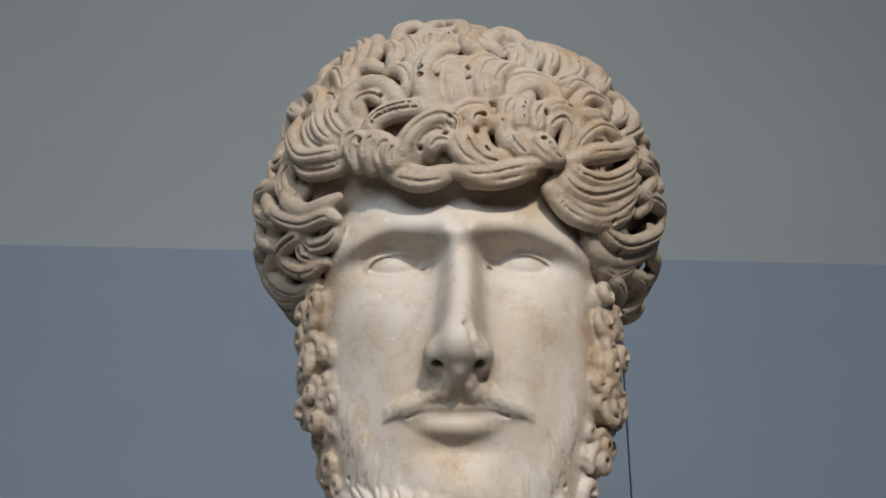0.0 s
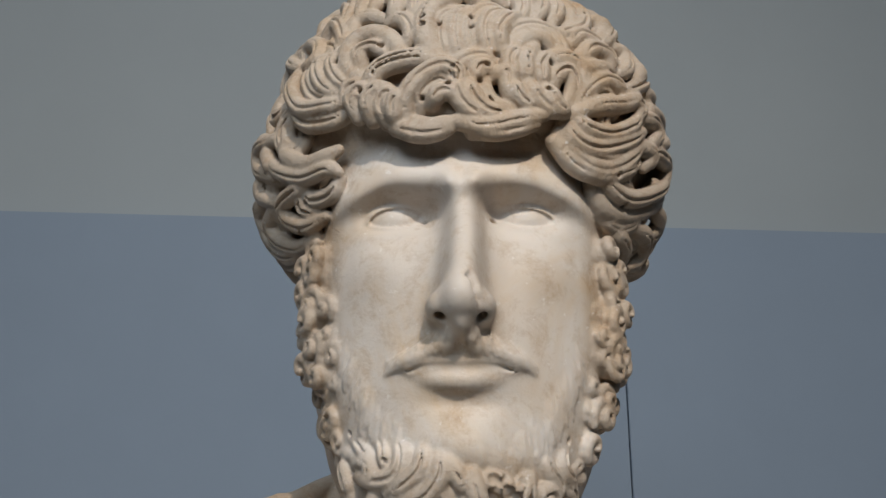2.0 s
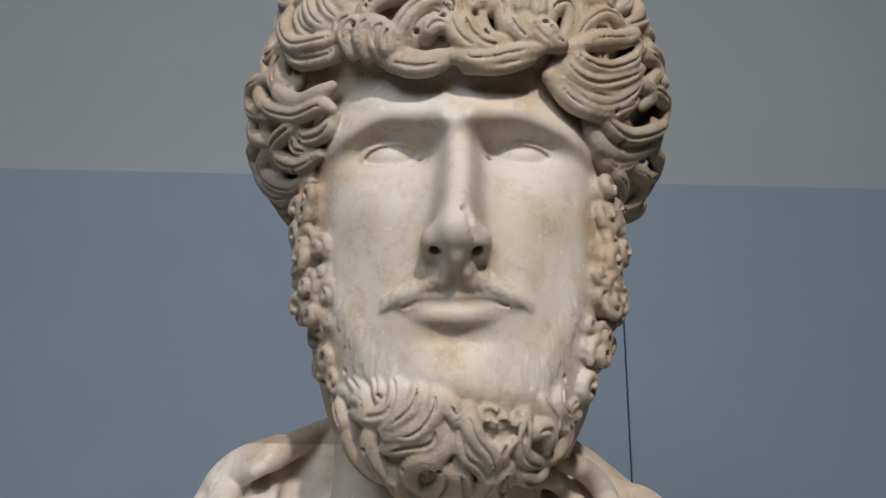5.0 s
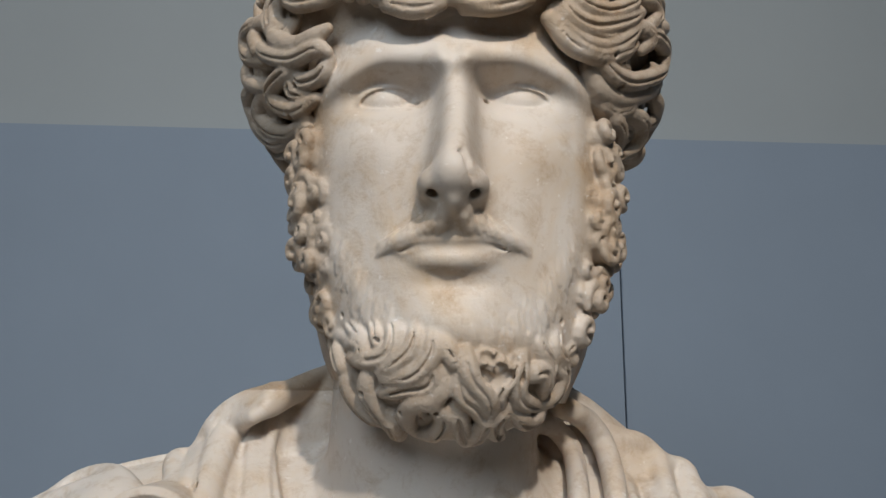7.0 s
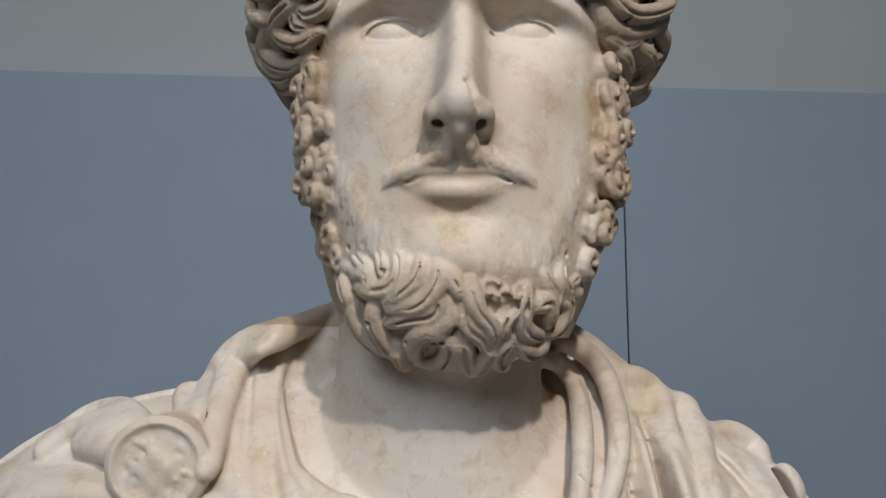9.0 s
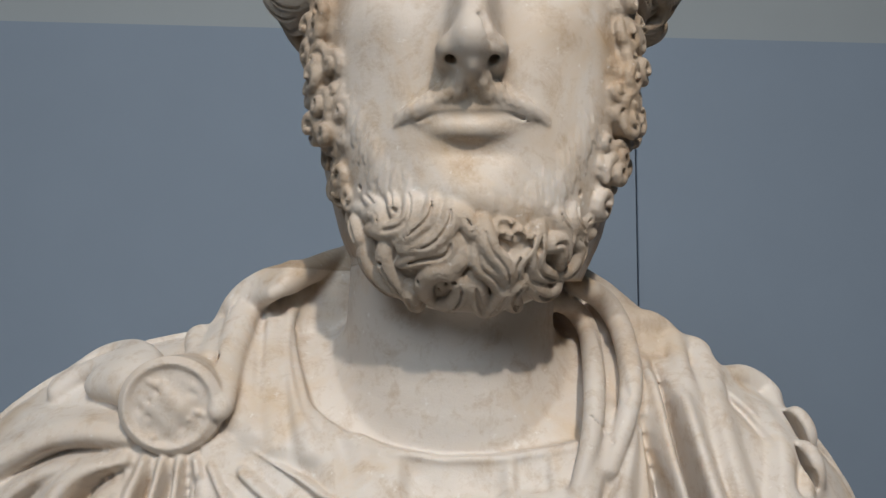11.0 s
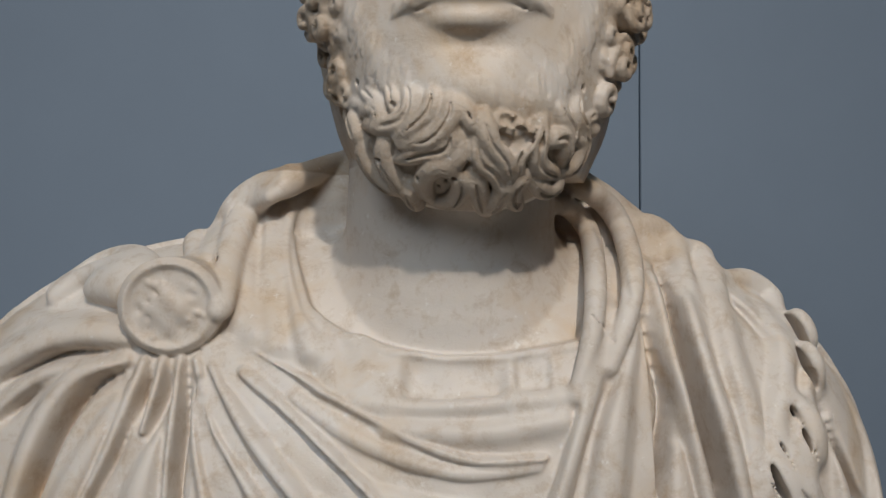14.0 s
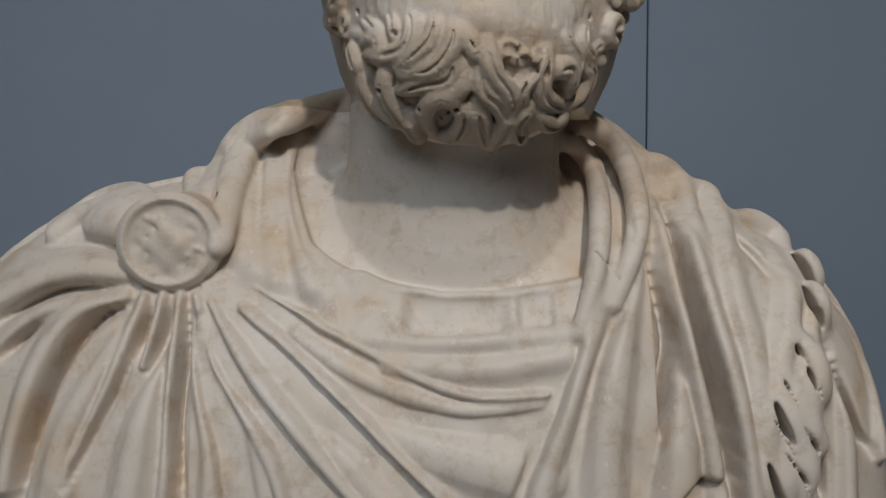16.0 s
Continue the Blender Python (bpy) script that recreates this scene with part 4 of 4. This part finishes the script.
ridge([(-0.1853, -0.1461), (-0.1889, -0.1695), (-0.1927, -0.1877)], (0.0015, 0.0019, 0.0012), 1.08, 0.00)
ridge([(-0.1740, -0.1460), (-0.1735, -0.1709), (-0.1738, -0.2004), (-0.1740, -0.2364), (-0.1764, -0.2695)], (0.0013, 0.0019, 0.0023, 0.0025), 1.08, 0.00)
ridge([(-0.1834, -0.1908), (-0.1918, -0.2238), (-0.1986, -0.2704)], (0.0017, 0.0069, 0.0093), 0.68, 0.00)
ridge([(-0.1634, -0.1459), (-0.1503, -0.1771), (-0.1289, -0.2094), (-0.1110, -0.2417), (-0.1026, -0.2678)], (0.0013, 0.0029, 0.0037, 0.0029), 1.01, 0.00)
ridge([(-0.1629, -0.1707), (-0.1554, -0.2033), (-0.1471, -0.2357), (-0.1465, -0.2686)], (0.0012, 0.0029, 0.0049, 0.0057), 0.74, 0.00)
ridge([(-0.1532, -0.1491), (-0.1367, -0.1721), (-0.1215, -0.1924), (-0.1025, -0.2150), (-0.0835, -0.2366), (-0.0565, -0.2674)], (0.0013, 0.0033, 0.0039, 0.0037, 0.0029), 1.15, 0.00)
ridge([(-0.1326, -0.2030), (-0.1207, -0.2320), (-0.1133, -0.2680)], (0.0012, 0.0033, 0.0033), 0.68, 0.00)
ridge([(-0.1323, -0.1523), (-0.0971, -0.1815), (-0.0666, -0.2096), (-0.0401, -0.2347), (-0.0067, -0.2655)], (0.0021, 0.0037, 0.0041, 0.0041), 1.15, 0.00)
ridge([(-0.0837, -0.2252), (-0.0634, -0.2446), (-0.0432, -0.2673)], (0.0021, 0.0061, 0.0069), 0.54, 0.00)
ridge([(-0.1482, -0.1271), (-0.1192, -0.1422), (-0.0864, -0.1586), (-0.0547, -0.1748), (-0.0221, -0.1919), (0.0133, -0.2028), (0.0621, -0.2007)], (0.0017, 0.0033, 0.0041, 0.0037, 0.0033, 0.0029, 0.0025), 1.01, 0.00)
ridge([(-0.0997, -0.1669), (-0.0645, -0.1879), (-0.0304, -0.2023), (0.0066, -0.2112), (0.0519, -0.2071)], (0.0029, 0.0049, 0.0045, 0.0033, 0.0025), 0.68, 0.00)
ridge([(-0.0571, -0.2160), (-0.0168, -0.2346), (0.0298, -0.2475), (0.0565, -0.2509)], (0.0021, 0.0109, 0.0129, 0.0089), 0.41, 0.00)
ridge([(0.0990, -0.1166), (0.0806, -0.1635), (0.0666, -0.1991), (0.0559, -0.2314), (0.0464, -0.2672)], (0.0049, 0.0073, 0.0077, 0.0073, 0.0069), 0.81, 0.00)
ridge([(0.1225, -0.1024), (0.1057, -0.1439), (0.0951, -0.1865), (0.0886, -0.2286), (0.0865, -0.2677)], (0.0037, 0.0069, 0.0093, 0.0097, 0.0097), 0.68, 0.00)
ridge([(0.1354, -0.0626), (0.1358, -0.0951), (0.1378, -0.1376), (0.1444, -0.1712), (0.1495, -0.2108), (0.1579, -0.2708)], (0.0025, 0.0045, 0.0049, 0.0049, 0.0057), 1.08, 0.00)
ridge([(0.1347, -0.2004), (0.1333, -0.2331), (0.1310, -0.2693)], (0.0029, 0.0097, 0.0109), 0.74, 0.00)
ridge([(0.1546, -0.1099), (0.1599, -0.1550), (0.1695, -0.1985), (0.1796, -0.2725)], (0.0037, 0.0045, 0.0053, 0.0057), 1.08, 0.00)
ridge([(0.1793, -0.0990), (0.1806, -0.1455), (0.1866, -0.1895), (0.1868, -0.2395), (0.1860, -0.2731)], (0.0037, 0.0061, 0.0069, 0.0061), 0.68, 0.00)
ridge([(0.1984, -0.0973), (0.2207, -0.1055), (0.2242, -0.1297), (0.2150, -0.1607), (0.1952, -0.2067), (0.1834, -0.2728)], (0.0029, 0.0057, 0.0069, 0.0061, 0.0049), 0.81, 0.00)
ridge([(0.2351, -0.1621), (0.2277, -0.1924), (0.2189, -0.2289), (0.2129, -0.2761)], (0.0033, 0.0045, 0.0049, 0.0045), 0.81, 0.00)
ridge([(0.2640, -0.1362), (0.2850, -0.1690), (0.2915, -0.2061), (0.2868, -0.2550)], (0.0029, 0.0057, 0.0057, 0.0049), 0.94, 0.00)
ridge([(0.2478, -0.1911), (0.2519, -0.2262), (0.2507, -0.2823)], (0.0021, 0.0045, 0.0049), 0.81, 0.00)
# the cloak lies over the tunic
EDGE_X, EDGE_Z = [-0.2469, -0.1482, -0.1195, -0.0865, -0.0548, -0.0221, 0.0133, 0.0622, 0.0981], [-0.1177, -0.1271, -0.1398, -0.1556, -0.1713, -0.1877, -0.1983, -0.1972, -0.1976]
SIDE_Z, SIDE_X = [-0.2671, -0.2508, -0.2152, -0.1829, -0.1503, -0.1130, -0.0626], [0.0331, 0.0391, 0.0541, 0.0657, 0.0761, 0.0903, 0.1081]
over = np.clip((np.interp(PX, EDGE_X, EDGE_Z) - PZ) / 0.004, 0, 1)
beside = np.clip((PX - np.interp(PZ, SIDE_Z, SIDE_X)) / 0.004, 0, 1)
CLOTH = CLOTH + 0.012 * np.maximum(over, beside)
furrow([(-0.2120, -0.1449), (-0.2381, -0.1434), (-0.2626, -0.1462), (-0.2866, -0.1569), (-0.3028, -0.1672)], 0.0031, 0.0145)
furrow([(-0.2065, -0.1532), (-0.2280, -0.1621), (-0.2453, -0.1828), (-0.2578, -0.2102), (-0.2674, -0.2411), (-0.2731, -0.2741)], 0.0039, 0.0232)
furrow([(-0.2661, -0.1652), (-0.2811, -0.1761), (-0.2923, -0.1871)], 0.0031, 0.0116)
furrow([(-0.2003, -0.1780), (-0.2101, -0.2047), (-0.2257, -0.2367), (-0.2369, -0.2598)], 0.0031, 0.0130)
furrow([(-0.1795, -0.1528), (-0.1818, -0.1710), (-0.1880, -0.1909)], 0.0031, 0.0145)
furrow([(-0.1905, -0.1529), (-0.1963, -0.1713), (-0.1981, -0.1846)], 0.0031, 0.0130)
furrow([(-0.1688, -0.1509), (-0.1680, -0.1839), (-0.1697, -0.2232), (-0.1657, -0.2674)], 0.0031, 0.0188)
furrow([(-0.1615, -0.1608), (-0.1523, -0.1967), (-0.1409, -0.2356), (-0.1363, -0.2667)], 0.0031, 0.0159)
furrow([(-0.1583, -0.1575), (-0.1427, -0.1852), (-0.1242, -0.2068), (-0.1066, -0.2260), (-0.0894, -0.2487), (-0.0759, -0.2659)], 0.0032, 0.0261)
furrow([(-0.1430, -0.1573), (-0.1129, -0.1751), (-0.0844, -0.1999), (-0.0631, -0.2192), (-0.0360, -0.2451), (-0.0127, -0.2655)], 0.0032, 0.0261)
furrow([(-0.1435, -0.1339), (-0.1185, -0.1488), (-0.0913, -0.1619)], 0.0031, 0.0116)
furrow([(-0.0657, -0.2037), (-0.0370, -0.2136), (-0.0035, -0.2206), (0.0299, -0.2206), (0.0528, -0.2168)], 0.0032, 0.0203)
furrow([(0.0898, -0.1165), (0.0761, -0.1503), (0.0664, -0.1830), (0.0551, -0.2152), (0.0398, -0.2508), (0.0348, -0.2671)], 0.0032, 0.0232)
furrow([(0.1248, -0.1061), (0.1062, -0.1389), (0.0856, -0.1831), (0.0750, -0.2186), (0.0644, -0.2657)], 0.0031, 0.0072)
furrow([(0.1203, -0.1132), (0.1250, -0.1442), (0.1303, -0.1741), (0.1251, -0.2002), (0.1148, -0.2357), (0.1069, -0.2667)], 0.0042, 0.0261)
furrow([(0.1346, -0.0667), (0.1422, -0.0970), (0.1450, -0.1309), (0.1503, -0.1647), (0.1569, -0.1980), (0.1645, -0.2346), (0.1681, -0.2699)], 0.0046, 0.0377)
furrow([(0.1927, -0.0932), (0.1912, -0.1104), (0.2023, -0.1245), (0.2099, -0.1379)], 0.0035, 0.0145)
furrow([(0.2605, -0.1437), (0.2829, -0.1649), (0.2945, -0.1772)], 0.0032, 0.0174)
furrow([(0.2438, -0.1820), (0.2540, -0.2126), (0.2655, -0.2409), (0.2765, -0.2530)], 0.0039, 0.0232)
furrow([(0.2256, -0.2177), (0.2288, -0.2437), (0.2325, -0.2772)], 0.0031, 0.0232)
furrow([(0.1293, -0.2675), (0.1452, -0.2574), (0.1632, -0.2571)], 0.0035, 0.0174)
# the cloth itself, laid over the breast and shoulders
i = np.clip(((bust.low[0] + bust.step * np.arange(bust.size[0]) - AX[0]) / 0.0016), 0, len(AX) - 1.001)
k = np.clip(((bust.low[2] + bust.step * np.arange(bust.size[2]) - AZ[0]) / 0.0016), 0, len(AZ) - 1.001)
i0, k0 = i.astype(int), k.astype(int)
fi, fk = (i - i0)[:, None], (k - k0)[None, :]
rise = (CLOTH[i0][:, k0] * (1 - fi) + CLOTH[i0 + 1][:, k0] * fi) * (1 - fk) + (CLOTH[i0][:, k0 + 1] * (1 - fi) + CLOTH[i0 + 1][:, k0 + 1] * fi) * fk
rise = rise * np.clip((-0.035 - (np.arange(bust.size[2])[None, :] * bust.step + bust.low[2])) / 0.01, 0, 1)
box, (gx, gy, gz) = bust.window((-1, 0, -1), (1, 2, 1))
fall = np.abs((gx - TC[0]) / TR[0]) ** 3 + np.where(gz > TC[2], np.abs((gz - TC[2]) / TR[2]) ** 3, 0)
top = chest(gx, gz) + 0.001 - rise[:, None, :] * np.clip((1.06 - fall) / 0.25, 0, 1)
lay = np.maximum((top - gy) * 0.7, np.maximum((fall - 1.02) * 0.06, gy - 0.76)).astype(np.float32)
bust.join(box, lay, 0.0015)
# collar of the cloak: broad rolls that run from the breast round behind the neck
roll([([(-0.1500, 0.5873, -0.1161), (-0.1543, 0.6216, -0.0840), (-0.1572, 0.6701, -0.0519), (-0.1429, 0.6721, -0.0356), (-0.1174, 0.6600, -0.0261), (-0.0932, 0.7000, -0.0105), (-0.0671, 0.7350, 0.0018)], 0.0085), ([(-0.1456, 0.5911, -0.1110), (-0.1485, 0.6380, -0.0742), (-0.1466, 0.6701, -0.0478), (-0.1253, 0.6500, -0.0368), (-0.0996, 0.7000, -0.0197)], 0.0055), ([(-0.1690, 0.6259, -0.0840), (-0.1729, 0.6721, -0.0630), (-0.1622, 0.6741, -0.0427), (-0.1445, 0.6741, -0.0281), (-0.1213, 0.6700, -0.0190)], 0.0060)], 0.010, 0.004)
roll([([(0.0952, 0.5818, -0.1503), (0.1112, 0.5997, -0.1163), (0.1181, 0.6240, -0.0913), (0.1204, 0.6681, -0.0633), (0.1083, 0.6681, -0.0433), (0.0876, 0.6550, -0.0319), (0.0709, 0.7000, -0.0157), (0.0530, 0.7400, -0.0044)], 0.0082), ([(0.0732, 0.5725, -0.1665), (0.0853, 0.5861, -0.1297), (0.0912, 0.6091, -0.0986), (0.0973, 0.6681, -0.0673), (0.0859, 0.6701, -0.0492), (0.0681, 0.6550, -0.0436), (0.0493, 0.6900, -0.0374)], 0.0074)], 0.006, 0.004)
bust.tube(smooth_line([(0.1109, 0.5987, -0.1063), (0.1064, 0.6171, -0.0884), (0.1042, 0.6621, -0.0616), (0.0907, 0.6621, -0.0446)], 14), 0.0008 + 0.0042 * np.sin(np.pi * np.linspace(0.05, 1, 14)), 0.003, hollow=True)
fold([(0.1317, -0.0590), (0.1473, -0.0574), (0.1627, -0.0714), (0.1593, -0.1027), (0.1579, -0.1280)], (0.0056, 0.0070, 0.0077, 0.0077, 0.0042), 0.0100, 0.0080)
fold([(0.1674, -0.0767), (0.1827, -0.0796), (0.1838, -0.1030), (0.1825, -0.1322)], (0.0063, 0.0084, 0.0084, 0.0042), 0.0080, 0.0100)
fold([(0.1910, -0.0984), (0.2193, -0.1003), (0.2360, -0.1139), (0.2268, -0.1412)], (0.0056, 0.0077, 0.0077, 0.0042), 0.0080, 0.0100)
fold([(0.1374, -0.0668), (0.1450, -0.0833), (0.1450, -0.1133), (0.1467, -0.1376)], (0.0021, 0.0035, 0.0039, 0.0035), 0.0180, 0.0030, hollow=True)
# upright flap of the collar above the brooch
roll([([(-0.1794, 0.6349, -0.0846), (-0.1879, 0.6686, -0.0705), (-0.1776, 0.6739, -0.0678)], 0.0080), ([(-0.1666, 0.6211, -0.0915), (-0.1657, 0.6455, -0.0759), (-0.1678, 0.6761, -0.0588)], 0.0080)], 0.012, 0.004)
for lift in (0.026, 0.030, 0.034, 0.038, 0.042):
    fold([(-0.1684, -0.0848), (-0.1582, -0.0841), (-0.1639, -0.0634), (-0.1597, -0.0455), (-0.1483, -0.0323)], (0.0009, 0.0009, 0.0009), lift, 0.0005, hollow=True)
# flap of the cloak over the shoulder
roll([([(-0.1973, 0.6284, -0.0934), (-0.2231, 0.6600, -0.0803), (-0.2465, 0.6821, -0.0791), (-0.2692, 0.6861, -0.0865), (-0.2870, 0.6693, -0.1045)], 0.0065), ([(-0.1975, 0.6177, -0.1027), (-0.2192, 0.6361, -0.0923), (-0.2396, 0.6535, -0.0883), (-0.2654, 0.6623, -0.0955), (-0.2845, 0.6592, -0.1107)], 0.0080), ([(-0.2032, 0.6144, -0.1071), (-0.2158, 0.6245, -0.1013), (-0.2276, 0.6327, -0.0984), (-0.2423, 0.6402, -0.1000)], 0.0080), ([(-0.2152, 0.6146, -0.1119), (-0.2291, 0.6264, -0.1059), (-0.2507, 0.6414, -0.1051)], 0.0060)], 0.020, 0.006)
# drilled and broken fringe
for x, z in [(0.2405, -0.1339), (0.2349, -0.1548), (0.2181, -0.1854), (0.2217, -0.2001), (0.2065, -0.2083), (0.1991, -0.2314), (0.2156, -0.2313), (0.2063, -0.2498), (0.1917, -0.2579), (0.1974, -0.2195)]:
    y = chest(x, z) - 0.016
    tilt = rng.uniform(-34, -16)
    bust.ball((x + 0.006, y + 0.004, z), (0.008, 0.012, 0.016), 0.012, (0, tilt, 0))
    for dx, dz, size in ((0, 0, 1.0), (0.0050, -0.009, 0.6)):
        bust.ball((x + dx, y - 0.006, z + dz), (rng.uniform(0.0022, 0.0032) * size, 0.028, rng.uniform(0.0100, 0.0150) * size), 0.0015, (0, tilt + rng.uniform(-8, 8), 0), hollow=True)
# brooch: a round boss with a raised rim
(bx, bz), by = (-0.181, -0.112), 0.588
box, (gx, gy, gz) = bust.window((bx - 0.05, by - 0.04, bz - 0.05), (bx + 0.05, by + 0.08, bz + 0.05))
rr = np.sqrt(((gx - bx) / 1.04) ** 2 + ((gz - bz) / 0.97) ** 2)
face = by - 0.0035 * np.exp(-((rr - 0.0275) / 0.0028) ** 2) - 0.004 * np.exp(-(rr / 0.013) ** 2) + 0.0010 * np.sin(gx * 310 + 40 * gz) * np.sin(gz * 270 + 1) * np.exp(-(rr / 0.02) ** 4)
bust.join(box, np.maximum(np.maximum((face - gy) * 0.8, rr - 0.0325), gy - by - 0.06).astype(np.float32), 0.002)
for n in range(22):
    a, q = rng.uniform(0, 6.28), 0.023 * math.sqrt(rng.uniform())
    bust.ball((bx + q * math.cos(a), by - 0.001, bz + q * math.sin(a)), np.array((1, 0.9, 1)) * rng.uniform(0.0006, 0.0014), 0.003, hollow=bool(n % 2))
# crack through the mended fold
for lift in (0.016, 0.020, 0.024, 0.028, 0.032, 0.036, 0.040):
    fold([(0.0845, -0.1176), (0.0918, -0.1254), (0.0970, -0.1334), (0.1030, -0.1361)], (0.0009, 0.0010, 0.0009), lift, 0.0005, hollow=True)


def one_mesh(name, parts, mat):
    verts, faces, count = [], [], 0
    for v, f in parts:
        verts.append(v)
        faces.append(f + count)
        count += len(v)
    v, f = np.concatenate(verts).astype(np.float32), np.concatenate(faces).astype(np.int32)
    me = bpy.data.meshes.new(name)
    me.vertices.add(len(v))
    me.vertices.foreach_set("co", v.ravel())
    me.loops.add(f.size)
    me.loops.foreach_set("vertex_index", f.ravel())
    me.polygons.add(len(f))
    me.polygons.foreach_set("loop_start", np.arange(0, f.size, 4, dtype=np.int32))
    me.polygons.foreach_set("use_smooth", np.ones(len(f), bool))
    me.update(calc_edges=True)
    me.validate()
    me.materials.append(mat)
    return new(name, me)


def eased(v, f, pull=0.5):
    """One pass that draws each point towards the middle of its neighbours."""
    a = np.concatenate([f.ravel(), np.roll(f, -1, 1).ravel()])
    b = np.concatenate([np.roll(f, -1, 1).ravel(), f.ravel()])
    n = np.maximum(np.bincount(a, minlength=len(v)), 1)
    mean = np.stack([np.bincount(a, v[b, k], minlength=len(v)) / n for k in range(3)], 1)
    return v + pull * (mean - v), f


statue = one_mesh("marble_bust", [eased(*head.skin()), eased(*bust.skin(), 0.2)], MARBLE)
statue.location = (0, 0, EYE)
# more soil on carved hair and beard than skin, plus dimmer light painted in
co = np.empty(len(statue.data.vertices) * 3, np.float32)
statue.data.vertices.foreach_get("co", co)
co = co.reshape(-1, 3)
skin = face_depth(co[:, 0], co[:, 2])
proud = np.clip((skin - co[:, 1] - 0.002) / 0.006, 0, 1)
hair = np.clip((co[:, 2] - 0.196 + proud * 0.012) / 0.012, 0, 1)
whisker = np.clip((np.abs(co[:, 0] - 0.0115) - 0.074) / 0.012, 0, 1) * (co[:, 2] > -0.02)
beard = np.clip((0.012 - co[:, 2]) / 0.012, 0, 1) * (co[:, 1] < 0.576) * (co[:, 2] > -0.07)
soil_shade = np.maximum(np.maximum(hair, whisker), 0.9 * beard)
statue.data.attributes.new("patina_shade", "FLOAT", "POINT").data.foreach_set("value", soil_shade.astype(np.float32))
tagged(statue, "weathered cream marble bust with curly hair, beard and draped cloak", "statue")
